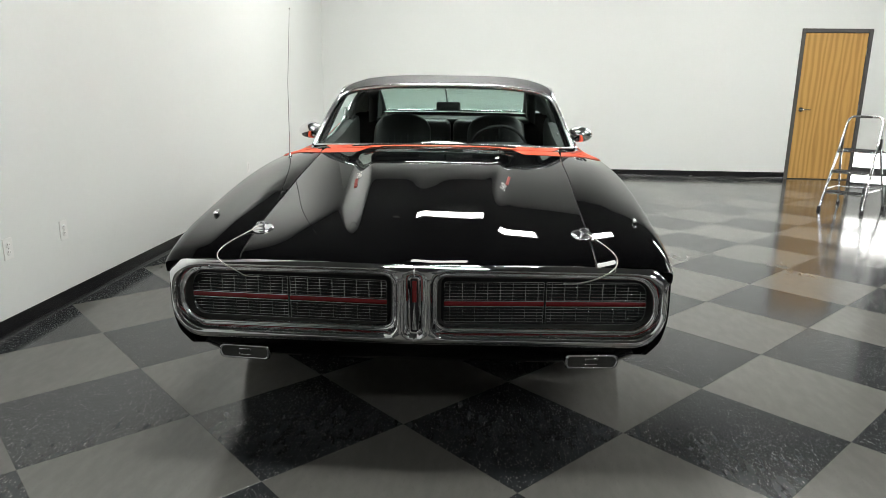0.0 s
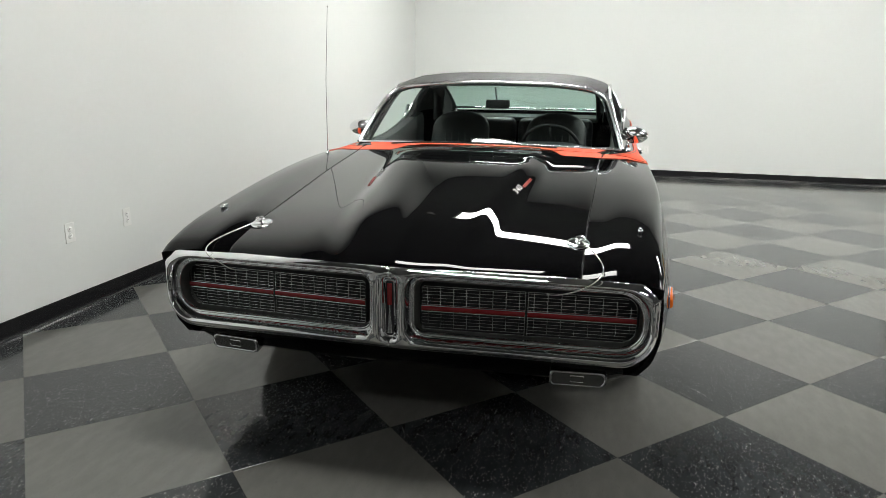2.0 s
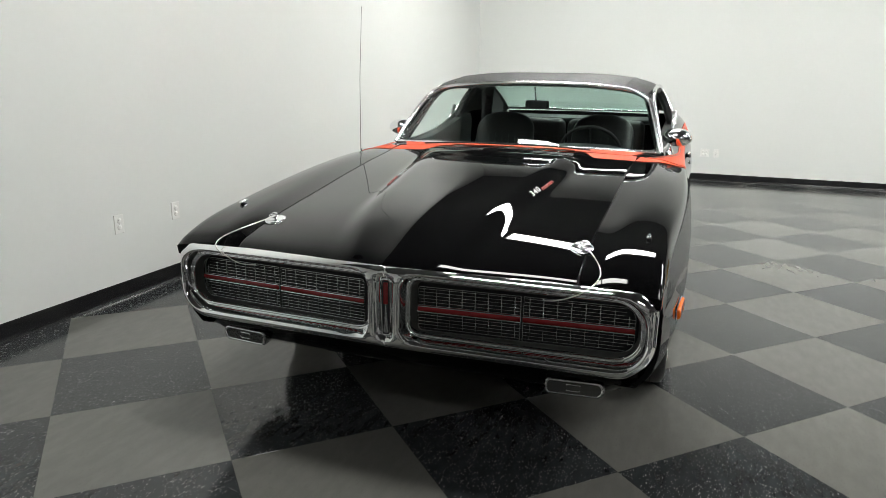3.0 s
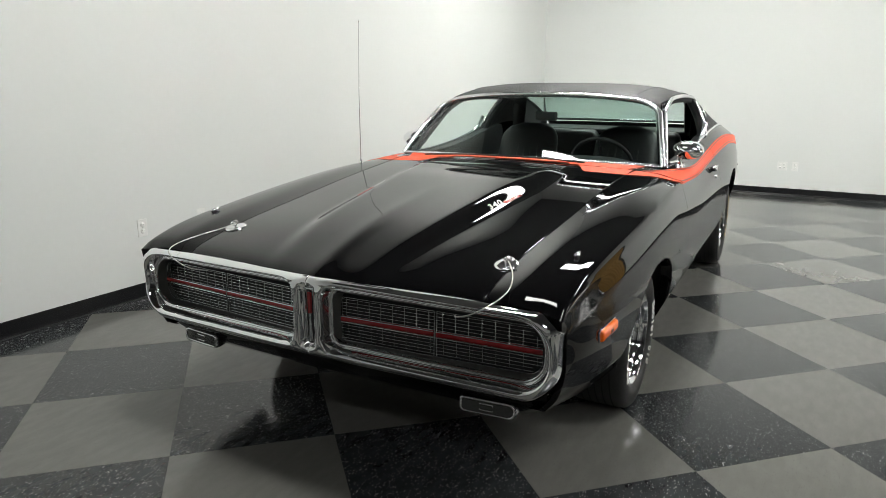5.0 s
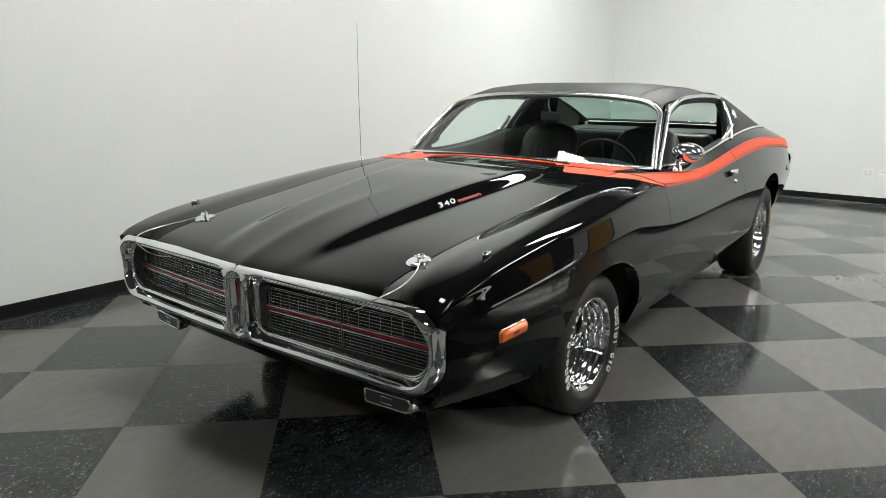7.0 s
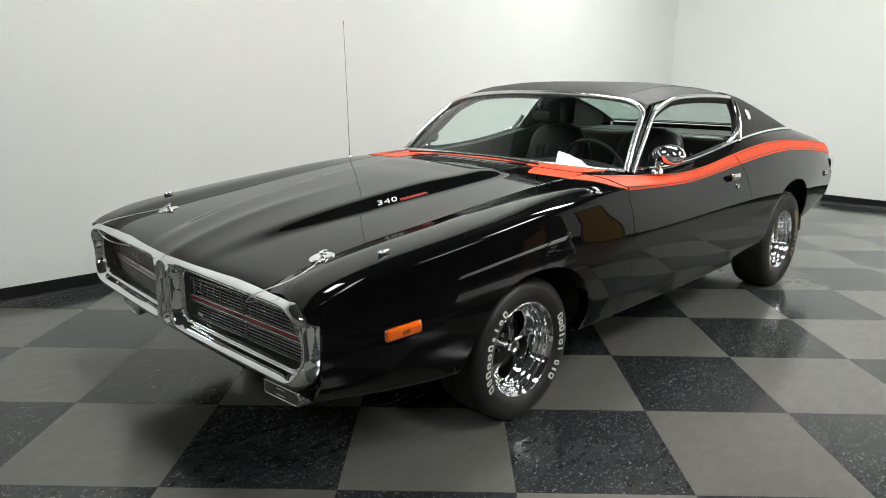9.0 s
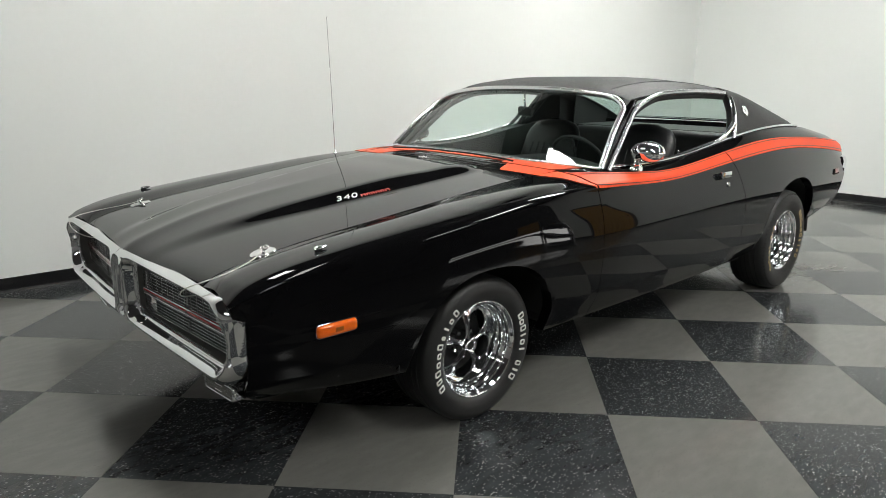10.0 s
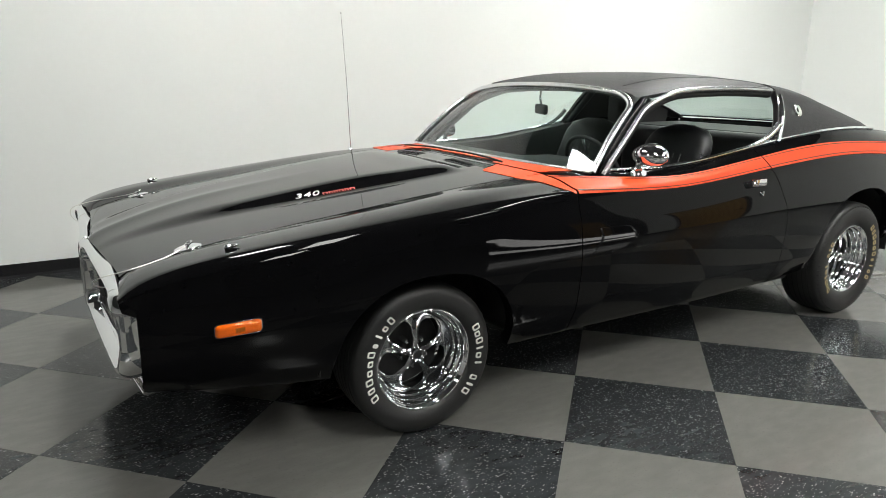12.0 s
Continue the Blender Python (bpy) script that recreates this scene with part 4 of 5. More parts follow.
def flat_text(name, body, size, mat, parent, matrix, extrude=0.0012, shear=0.0, spacing=1.0):
    cu = bpy.data.curves.new(name, "FONT")
    cu.body, cu.size, cu.extrude, cu.align_x, cu.align_y, cu.shear, cu.space_character = body, size, extrude, "LEFT", "BOTTOM", shear, spacing
    tmp = bpy.data.objects.new("tmp", cu)
    me = bpy.data.meshes.new_from_object(tmp)
    bpy.data.objects.remove(tmp)
    me.name = name
    me.materials.append(mat)
    ob = new(name, me)
    ob.parent = parent
    ob.matrix_local = matrix
    return ob


def lay_on_hood(mesh, m):
    """Bend a flat mesh, placed by m, onto the hood's skin."""
    for v in mesh.vertices:
        p = m @ Vector((v.co.x, v.co.y * 0.58, 0))
        lift = max(0.0, v.co.z)
        v.co = Vector((p.x, p.y, hood_z(p.x, p.y) + 0.0006 + lift))


for sgn in (1, -1):
    # the slope of the dome carries the call-out, read from the car's side
    a = Vector((sgn * 0.358, 0.80, hood_z(0.358, 0.80)))
    b = Vector((sgn * 0.395, 1.08, hood_z(0.395, 1.08)))
    if sgn < 0:
        a, b = b, a
    along = (b - a).normalized()
    ym = (a.y + b.y) / 2
    up = Vector((-sgn * 0.05, 0, hood_z(0.33, ym) - hood_z(0.40, ym)))
    up = Vector((-sgn * 0.07, 0, up.z)).normalized()
    up = (up - up.dot(along) * along).normalized()
    nrm = along.cross(up).normalized()
    m = Matrix((along, up, nrm)).transposed().to_4x4()
    m.translation = a + up * 0.016 + nrm * 0.004
    call = flat_text("call_out", "340", 0.064, BADGE_WHITE, hood, m, 0.002, 0.25, 1.12)
    lay_on_hood(call.data, m)
    call.matrix_local = Matrix.Identity(4)
    tagged(call, "white raised engine numerals with a red bar")
    widths = (0.026, 0.022, 0.022, 0.024, 0.023, 0.028)
    x = 0.118
    bm = bmesh.new()
    for w in widths:
        box_bm(x, x + 0.0055, 0.003, 0.026, -0.001, 0.003, bm=bm)
        box_bm(x + w - 0.0105, x + w - 0.005, 0.003, 0.026, -0.001, 0.003, bm=bm)
        box_bm(x + 0.0055, x + w - 0.0105, 0.021, 0.026, -0.001, 0.003, bm=bm)
        x += w
    bar = part("call_out_bar", bm, RED_BADGE, call, "red raised shapes", smooth=False)
    lay_on_hood(bar.data, m)


# ---- front: bumper loop, grilles, lamps ----
def rounded(x0, x1, z0, z1, r0, r1, n, r_low=None):
    """Points round a box with corner radii r0 at x0 and r1 at x1, from the lower inner corner, counter-clockwise."""
    pts = []
    k = n // 4
    rl = r_low or r1
    for (cx, cz, r, a0) in ((x1 - rl, z0 + rl, rl, -90), (x1 - r1, z1 - r1, r1, 0), (x0 + r0, z1 - r0, r0, 90), (x0 + r0, z0 + r0, r0, 180)):
        for i in range(k):
            a = radians(a0 + 90 * i / (k - 1))
            pts.append((cx + r * math.cos(a), cz + r * math.sin(a)))
    return pts


def resample(pts, n):
    """n points evenly along a closed outline, in straight steps between its corners."""
    p = np.array(pts + [pts[0]])
    d = np.r_[0, np.cumsum(np.hypot(*np.diff(p, axis=0).T))]
    t = np.linspace(0, d[-1], n, endpoint=False)
    return list(zip(np.interp(t, d, p[:, 0]), np.interp(t, d, p[:, 1])))


BUMP_Y = lambda x: 0.020 + 0.032 * (abs(x) / 0.9) ** 1.5           # the bumper's foremost line in plan


def filled(pts, n, extra):
    """An outline of four corner arcs, with extra points along its straight sides."""
    k = n // 4
    out = []
    for c in range(4):
        out += pts[c * k:(c + 1) * k]
        (xa, za), (xb, zb) = pts[(c + 1) * k - 1], pts[(c + 1) * k % n]
        out += [(xa + (xb - xa) * i / (extra + 1), za + (zb - za) * i / (extra + 1)) for i in range(1, extra + 1)]
    return out


OPEN = (0.080, 0.838, 0.471, 0.657, 0.034, 0.085, 56, 0.080)       # the opening: sides, heights and corner radii
inner = filled(rounded(*OPEN), 56, 22)
outer = filled(rounded(0.0, 0.893, 0.405, 0.700, 0.002, 0.055, 56, 0.125), 56, 22)
EDGE_IN = np.array(resample(inner, 500))
half_outline = [p for p in resample(outer, 700) if p[0] > 0.004] + [(x, z) for x in (0.0, 0.002, 0.004) for z in (0.405, 0.700)]
EDGE_OUT = np.array(half_outline + [(-x, z) for x, z in half_outline])


def bumper_back(x, z):
    """How far the shell lies behind its foremost line: a lip round the opening, a convex bar, a hollow at the centre badge."""
    d_in = float(np.hypot(*(EDGE_IN - (x, z)).T).min())
    d_out = float(np.hypot(*(EDGE_OUT - (x, z)).T).min())
    if d_in < 0.009:
        back = 0.048 - 0.007 * math.sin(math.pi * d_in / 0.009)
    else:
        back = 0.048 * (1 - math.sin(math.pi / 2 * min(1.0, (d_in - 0.009) / (0.027 - 0.009 * ease((0.10 - x) / 0.05)))))
    low, end = ease((0.60 - z) / 0.12), ease((x - 0.79) / 0.08)
    r = 0.030 + 0.018 * max(low, end)
    depth = 0.030 + 0.026 * low * (1 - end) + 0.055 * end
    depth += (NOSE(x) - BUMP_Y(x) + 0.001 - depth) * ease((z - 0.61) / 0.06) * (1 - end)
    q = max(0.0, 1 - d_out / r)
    back += depth * (1 - math.sqrt(max(0.0, 1 - q * q)))
    tall = ease((z - 0.435) / 0.035) * ease((0.680 - z) / 0.03)
    back += tall * (0.036 * math.exp(-(x / 0.026) ** 3) - 0.004 * math.exp(-((x - 0.050) / 0.016) ** 2))
    return back


bumper = new("front_bumper")
bumper.parent = car
tagged(bumper, "wrap-round chrome loop bumper with two grille openings")
for sgn in (1, -1):
    rows = []
    for k in [0.0] + span(0, 1, 28) + [1.0]:
        row = []
        for (xi, zi), (xo, zo) in zip(inner, outer):
            x, z = xi + (xo - xi) * k, zi + (zo - zi) * k
            back = bumper_back(x, z)
            if not rows:
                back += 0.015
            if k > 0.6 and x > 0.84:
                x = min(x, section(0.12)[0](s_at_z(0.12, z)) + 0.003)
            row.append(Vector((sgn * x, BUMP_Y(x) + back, z + 0.006 * (1 - (x / 0.9) ** 2) * (1 if z > 0.6 else 0.3))))
        rows.append(row)
    rows[-1] = [p + Vector((0, 0.010, -0.006)) if p.z > 0.69 and abs(p.x) < 0.80 else p + Vector((-sgn * 0.004, 0.022, 0)) if p.z > 0.69 or p.z < 0.42 or abs(p.x) > 0.02 else p for p in rows[-1]]
    part("bumper_half", sheet_bm(rows, closed_u=True), CHROME, bumper, "polished chrome")
    for bx in (0.30, 0.70):
        part("bolt", lathe_bm([(-0.003, 0.0), (-0.002, 0.006), (0.003, 0.008)], 12, "y", (sgn * bx, BUMP_Y(bx) + 0.010, 0.430)), STEEL, bumper)
# centre badge: a bright upright loop with a red upper half and a pointed silver dart below
BY = BUMP_Y(0) + 0.028
loop = [Vector((x, BY - 0.004, z)) for x, z in rounded(-0.0165, 0.0165, 0.460, 0.660, 0.010, 0.010, 32)]
part("centre_bezel", tube_bm(loop, 0.0045, 8, closed=True), CHROME, bumper, "chrome bezel")
part("badge_plate", box_bm(-0.0150, 0.0150, BY - 0.004, BY + 0.010, 0.462, 0.658, 0.003), MATT_BLACK, bumper)
part("centre_badge", box_bm(-0.0080, 0.0080, BY - 0.010, BY - 0.002, 0.572, 0.650, 0.002), RED_TRIM, bumper, "dark red upright badge")
part("badge_dart", sheet_bm([[Vector((-w, BY - 0.005, z)), Vector((0, BY - 0.011, z)), Vector((w, BY - 0.005, z))] for w, z in ((0.0095, 0.470), (0.006, 0.51), (0.0006, 0.572))]), STEEL, bumper, "pointed silver dart")


def grille_z(x):
    """Lower and upper edge of the grille insert at x."""
    t = abs(x)
    top = 0.636 - 0.03 * ease((t - 0.70) / 0.12)
    low = 0.478 + 0.02 * ease((t - 0.70) / 0.12)
    return low, top


GRILLE_Y = lambda x: 0.083 + 0.065 * abs(x)
for sgn in (1, -1):
    # dark box behind and the rubber-black funnel in front of the bars
    rows = [[Vector((sgn * x, GRILLE_Y(x) + 0.045, z)) for z in (0.44, 0.66)] for x in span(0.085, 0.87, 12)]
    thicken(part("grille_backing", sheet_bm(rows), MATT_BLACK, car, "black grille backing"), 0.004)
    fun = filled(rounded(0.078, 0.840, 0.469, 0.659, 0.034, 0.085, 56, 0.080), 56, 22)
    deep = filled(rounded(0.088, 0.832, 0.468, 0.652, 0.030, 0.070, 56), 56, 22)
    rows = [[Vector((sgn * x, BUMP_Y(x) + 0.050, z)) for x, z in fun], [Vector((sgn * x, GRILLE_Y(x) + 0.02, z)) for x, z in deep]]
    thicken(part("grille_surround", sheet_bm(rows, closed_u=True), FUNNEL, car, "dull grey-black grille surround"), 0.003)
    for x0, x1 in ((0.102, 0.455), (0.464, 0.820)):
        insert = new("grille_insert")
        insert.parent = car
        tagged(insert, "fine chrome-edged grille with a red centre bar")
        zs = span(0.488, 0.628, 13)
        for i, z in enumerate(zs):
            xe = x1 if z < 0.60 and z > 0.50 or x1 < 0.5 else x1 - 0.03
            pts = [Vector((sgn * x, GRILLE_Y(x), z)) for x in span(x0, xe, 8)]
            part("grille_bar", tube_bm(pts, 0.0012, 6), GRILLE_BRIGHT, insert)
        nv = 8
        for x in span(x0 + 0.02, x1 - 0.02, nv):
            lo, hi = grille_z(x)
            part("grille_rod", tube_bm([(sgn * x, GRILLE_Y(x) - 0.001, 0.567), (sgn * x, GRILLE_Y(x) - 0.001, hi - 0.004)], 0.0020, 5), GRILLE_BRIGHT, insert)
            part("grille_rod", tube_bm([(sgn * x, GRILLE_Y(x) + 0.008, lo + 0.006), (sgn * x, GRILLE_Y(x) + 0.008, 0.548)], 0.0012, 5), GRILLE_BRIGHT, insert)
        # frame of the insert
        loop = [Vector((sgn * x, GRILLE_Y(x) - 0.003, z)) for x, z in rounded(x0, x1, 0.480, 0.636, 0.012 if x0 < 0.2 else 0.004, 0.004 if x1 < 0.5 else 0.045, 40)]
        part("insert_frame", tube_bm(loop, 0.0018, 6, closed=True), STEEL, insert)
        rows = [[Vector((sgn * x, GRILLE_Y(x) - 0.004 + d, z)) for d, z in ((0.01, 0.549), (-0.004, 0.550), (-0.006, 0.556), (-0.004, 0.564), (0.01, 0.565))] for x in span(x0, x1, 10)]
        part("red_bar", sheet_bm(rows), RED_TRIM, insert, "dark red centre bar")
        for z in (0.547, 0.567):
            part("bar_edge", tube_bm([Vector((sgn * x, GRILLE_Y(x) - 0.008, z)) for x in span(x0, x1, 8)], 0.0022, 6), CHROME, insert)
    # lamp below the bumper
    lamp = new("parking_lamp")
    lamp.parent = car
    tagged(lamp, "clear parking lamp with a bright rim below the bumper")
    Y = lambda x: 0.092 + 0.05 * (abs(x) / 0.85) ** 2
    rows = [[Vector((sgn * x, Y(x) + dy, z)) for x, z in rounded(0.550 + g, 0.736 - g, 0.310 + g, 0.360 - g, 0.012, 0.02, 40)] for g, dy in ((-0.002, 0.05), (-0.004, 0.012), (-0.001, 0.0), (0.004, -0.001), (0.006, 0.008))]
    part("lamp_rim", sheet_bm(rows, closed_u=True), STEEL, lamp, "bright lamp rim")
    bm = sheet_bm([[Vector((sgn * x, Y(x) + 0.006, z)) for z in (0.313, 0.357)] for x in span(0.555, 0.731, 8)])
    thicken(part("lens", bm, CLEAR_LENS, lamp, "clear ribbed lens"), 0.004)
    loop = [Vector((sgn * x, Y(x) + 0.003, z)) for x, z in rounded(0.618, 0.662, 0.324, 0.346, 0.002, 0.002, 16)]
    part("lens_mark", tube_bm(loop, 0.0020, 6, closed=True), CHROME, lamp)
    # side marker: a domed amber lens with rounded corners in a thin bright frame

    def on_side(y, z, out):
        q = side(y, s_at_z(y, z), sgn)
        return Vector((q.x + sgn * out, y, z))

    rows = []
    for g, out in ((0.0, -0.002), (0.0005, 0.008), (0.003, 0.0125), (0.007, 0.0145), (0.014, 0.0155)):
        rows.append([on_side(y, z + 0.045 * (y - 0.4), out) for y, z in rounded(0.328 + g, 0.468 - g, 0.548 + g, 0.588 - g, 0.011 - 0.5 * g, 0.011 - 0.5 * g, 32)])
    bm = sheet_bm(rows, closed_u=True)
    bm.faces.new([bm.verts.new(p) for p in rows[-1]])
    marker = part("side_marker", bm, AMBER, car, "amber side marker lamp")
    bm = box_bm(-0.001, 0.001, -0.015, 0.015, -0.007, 0.007, 0.0006, 1)
    bmesh.ops.transform(bm, verts=bm.verts, matrix=Matrix.Translation(on_side(0.400, 0.568, 0.0158)))
    part("reflector", bm, AMBER_DARK, marker, "darker centre reflector", smooth=False)
    part("marker_rim", tube_bm([on_side(y, z + 0.045 * (y - 0.4), 0.002) for y, z in rounded(0.3265, 0.4695, 0.5465, 0.5895, 0.012, 0.012, 32)], 0.0022, 6, closed=True), CHROME, marker)
    # rear marker
    ys = span(4.69, 4.80, 5)
    rows = [[side(y, s_at_z(y, z), sgn) + Vector((sgn * o, 0, 0)) for z, o in ((0.755, 0.0), (0.751, 0.010), (0.715, 0.010), (0.711, 0.0))] for y in ys]
    part("rear_marker", sheet_bm(rows), RED_LENS, car, "red side marker lamp")

# valance below the bumper and the underbody
rows = []
for x in span(-0.84, 0.84, 33):
    y = BUMP_Y(x) + 0.045
    up = 0.04 * ease((abs(x) - 0.74) / 0.10)
    rows.append([Vector((x, y + 0.03, 0.46)), Vector((x, y + 0.035, 0.41)), Vector((x, y + 0.045, 0.375 + 0.4 * up)), Vector((x, y + 0.07, 0.335 + up)), Vector((x, y + 0.11, 0.305 + 1.3 * up)), Vector((x, y + 0.19, 0.295 + 1.5 * up))])
thicken(part("front_valance", sheet_bm(rows), PAINT, car, "black lower front panel"), 0.004)
part("underbody", box_bm(-0.62, 0.62, 0.40, 4.70, 0.245, 0.40, 0.03), UNDER_BLACK, car, smooth=False)
part("sill", box_bm(-0.885, 0.885, 1.56, 3.44, 0.27, 0.33, 0.02), UNDER_BLACK, car, smooth=False)
part("engine_bay", box_bm(-0.60, 0.60, 0.22, 1.75, 0.40, 0.62, 0.02), UNDER_BLACK, car, smooth=False)
for yc in (AXLE_F + 0.01, AXLE_R + 0.02):
    for sgn in (1, -1):
        rows = []
        for a in span(0, math.pi, 22):
            y, z = yc - 0.435 * math.cos(a), 0.33 + 0.44 * math.sin(a)
            z = min(z, 0.76)
            rows.append([Vector((sgn * 0.60, y, z)), Vector((sgn * 0.925, y, z))])
        thicken(part("wheelhouse", sheet_bm(rows), UNDER_BLACK, car), 0.004)
        rows = [[Vector((sgn * 0.60, yc - 0.435 * math.cos(a), 0.30)), Vector((sgn * 0.60, yc - 0.435 * math.cos(a), min(0.76, 0.33 + 0.44 * math.sin(a))))] for a in span(0, math.pi, 22)]
        thicken(part("wheelhouse_side", sheet_bm(rows), UNDER_BLACK, car), 0.004)

# rear bumper and tail
rows = []
for x, y in [(-0.922, 4.95)] + [(0.928 * math.copysign(abs(math.sin(a)) ** 0.3, math.sin(a)), 4.985 + 0.10 * abs(math.cos(a)) ** 0.8) for a in span(-math.pi / 2, math.pi / 2, 41)] + [(0.922, 4.95)]:
    rows.append([Vector((x * k, y - d, z)) for k, d, z in ((0.97, 0.03, 0.835), (0.99, 0.004, 0.822), (1.0, 0.0, 0.79), (0.998, 0.004, 0.74), (0.985, 0.02, 0.68), (0.96, 0.06, 0.62))])
thicken(part("rear_bumper", sheet_bm(rows), CHROME, car, "wrap-round chrome rear bumper"), 0.004)
rows = []
for s in SROWS:
    p = side(5.015, s, 1)
    rows.append([Vector((p.x * u, p.y - 0.004 + 0.02 * (1 - u * u), p.z)) for u in span(-1, 1, 9)])
thicken(part("tail_panel", sheet_bm(rows), PAINT, car), 0.004)


# ---- mirrors ----
def door_mirror(sgn):
    base = Vector((sgn * (P0X(2.24) + 0.035), 2.235, 0.935))
    head = base + Vector((sgn * 0.038, 0.02, 0.078))
    bm = sheet_bm([[base + Vector((dx * w, dy * l, dz)) for dx, dy in ((math.cos(a), math.sin(a)) for a in span(0, 2 * math.pi, 17)[:-1])] for w, l, dz in ((0.024, 0.055, -0.02), (0.022, 0.05, 0.002), (0.014, 0.028, 0.012), (0.010, 0.018, 0.025), (0.011, 0.016, 0.045))], closed_u=True)
    mirror = part("door_mirror", bm, CHROME, car, "chrome bullet door mirror")
    rows = []
    for y, r in ((-0.072, 0.0), (-0.070, 0.016), (-0.060, 0.034), (-0.042, 0.050), (-0.018, 0.060), (0.012, 0.065), (0.030, 0.066), (0.034, 0.062), (0.026, 0.058)):
        rows.append([head + Vector((1.28 * r * math.cos(a), y, 0.80 * r * math.sin(a))) for a in span(0, 2 * math.pi, 33)[:-1]])
    part("mirror_head", sheet_bm(rows, closed_u=True), CHROME, mirror, "polished oval chrome shell")
    rows = [[head + Vector((1.28 * r * math.cos(a), 0.027, 0.80 * r * math.sin(a))) for a in span(0, 2 * math.pi, 33)[:-1]] for r in (0.0, 0.03, 0.0585)]
    part("mirror_glass", sheet_bm(rows, closed_u=True), CHROME, mirror, "flat mirror glass")


door_mirror(1)
door_mirror(-1)


# ---- wheels ----
def wheel(sgn, y, gold):
    """A chrome five-spoke wheel; its mesh is the rim barrel, with tyre, spokes, cap and nuts under it."""
    c = Vector((sgn * (0.840 if gold else 0.807), y, 0.333 if gold else 0.298))
    R = 0.335 if gold else 0.300
    RIM = 0.201

    def at(prof):
        return [(sgn * d, r) for d, r in prof]

    # a lip, two stepped rings and a deep barrel
    rim = [(-0.10, 0.178), (-0.09, 0.193), (0.088, 0.193), (0.097, RIM), (0.104, RIM), (0.1065, 0.1985), (0.1045, 0.195), (0.098, 0.1925)]
    for d0, d1, r0, r1 in ((0.096, 0.072, 0.1895, 0.1815), (0.070, 0.046, 0.1785, 0.1710), (0.044, 0.018, 0.1680, 0.1600)):
        rim += [(d0 + (d1 - d0) * t, r0 + (r1 - r0) * t - 0.0022 * math.sin(math.pi * t)) for t in span(0, 1, 6)]
    rim += [(0.010, 0.157), (-0.06, 0.155), (-0.10, 0.170)]
    w = part("wheel", lathe_bm(at(rim), 96, "x", c, closed=True), CHROME, car, "chrome five-spoke wheel with a white-lettered tyre" if not gold else "chrome five-spoke wheel with a wide gold-lettered tyre")
    h = R - 0.198                                                     # height of the sidewall
    tyre = [(d, 0.198 + h * k) for d, k in ((-0.098, -0.05), (-0.114, 0.15), (-0.124, 0.42), (-0.121, 0.70), (-0.110, 0.90), (-0.098, 0.965), (-0.08, 0.99), (-0.04, 1.0), (0.04, 1.0), (0.08, 0.99), (0.098, 0.965), (0.108, 0.90), (0.116, 0.80), (0.1205, 0.66), (0.1225, 0.50), (0.1205, 0.33), (0.114, 0.16), (0.1085, 0.075), (0.1045, 0.035), (0.098, 0.0))]
    t = part("tyre", lathe_bm(at(tyre), 112, "x", c, closed=True), RUBBER, w, "black radial tyre")
    face = Line(*sorted((r, d) for d, r in tyre[12:19]))
    # tread: grooves round it and cross cuts on the shoulders
    for d in (-0.062, -0.03, 0.0, 0.03, 0.062):
        part("tread_groove", lathe_bm(at([(d - 0.003, R - 0.004), (d - 0.003, R + 0.0006), (d + 0.003, R + 0.0006), (d + 0.003, R - 0.004)]), 72, "x", c, closed=True), MATT_BLACK, w)
    bm = bmesh.new()
    for k in range(72):
        a = 2 * math.pi * k / 72
        for d in (-0.092, 0.092):
            m = Matrix.Translation(c) @ Matrix.Rotation(a, 4, "X") @ Matrix.Translation((sgn * d, 0, R - 0.030 * h / 0.10)) @ Matrix.Rotation(sgn * math.copysign(0.55, d), 4, "Y") @ Matrix.Diagonal((0.026, 0.005, 0.044 * h / 0.10, 1))
            bmesh.ops.create_cube(bm, size=1, matrix=m)
    tagged(part("tread_pattern", bm, MATT_BLACK, w, smooth=False), kind="stuff")
    # five spokes that broaden to the rim, each with a raised middle
    half = Line((0.026, 36), (0.036, 22), (0.050, 13.5), (0.075, 9.5), (0.100, 9.5), (0.120, 12), (0.134, 17), (0.143, 23), (0.150, 31), (0.154, 36), calm=True)
    depth = Line((0.026, 0.036), (0.06, 0.033), (0.11, 0.022), (0.157, 0.013))
    for k in range(5):
        a0 = 2 * math.pi * k / 5 + (0.05 if not gold else 0.5)
        rows = []
        for r in span(0.026, 0.154, 34) + [0.158]:
            wide = radians(half(min(r, 0.154)))
            row = []
            for u in span(-1, 1, 11):
                a = a0 + u * wide
                ridge = 0.006 * max(0.0, 1 - abs(u) * wide * r / 0.010) * ease((0.135 - r) / 0.05)
                d = depth(r) + ridge - 0.004 * abs(u) ** 4
                row.append(c + Vector((sgn * d, r * math.sin(a), r * math.cos(a))))
            rows.append(row)
        thicken(part("spoke", sheet_bm(rows), CHROME, w), 0.005)
        a = a0 + math.pi / 5
        nut = c + Vector((0, 0.056 * math.sin(a), 0.056 * math.cos(a)))
        part("lug_nut", lathe_bm(at([(-0.03, 0.013), (0.004, 0.012), (0.016, 0.009), (0.020, 0.0)]), 6, "x", nut), CHROME, w, smooth=False)
    part("hub_cap", lathe_bm(at([(0.02, 0.030), (0.048, 0.029), (0.056, 0.0265), (0.058, 0.024), (0.055, 0.021), (0.050, 0.020), (0.050, 0.0)]), 40, "x", c), CHROME, w, "chrome hub cap")
    part("cap_badge", lathe_bm(at([(0.0495, 0.019), (0.0525, 0.0175), (0.0525, 0.0)]), 5, "x", c), MATT_BLACK, w, "black cap emblem", smooth=False)
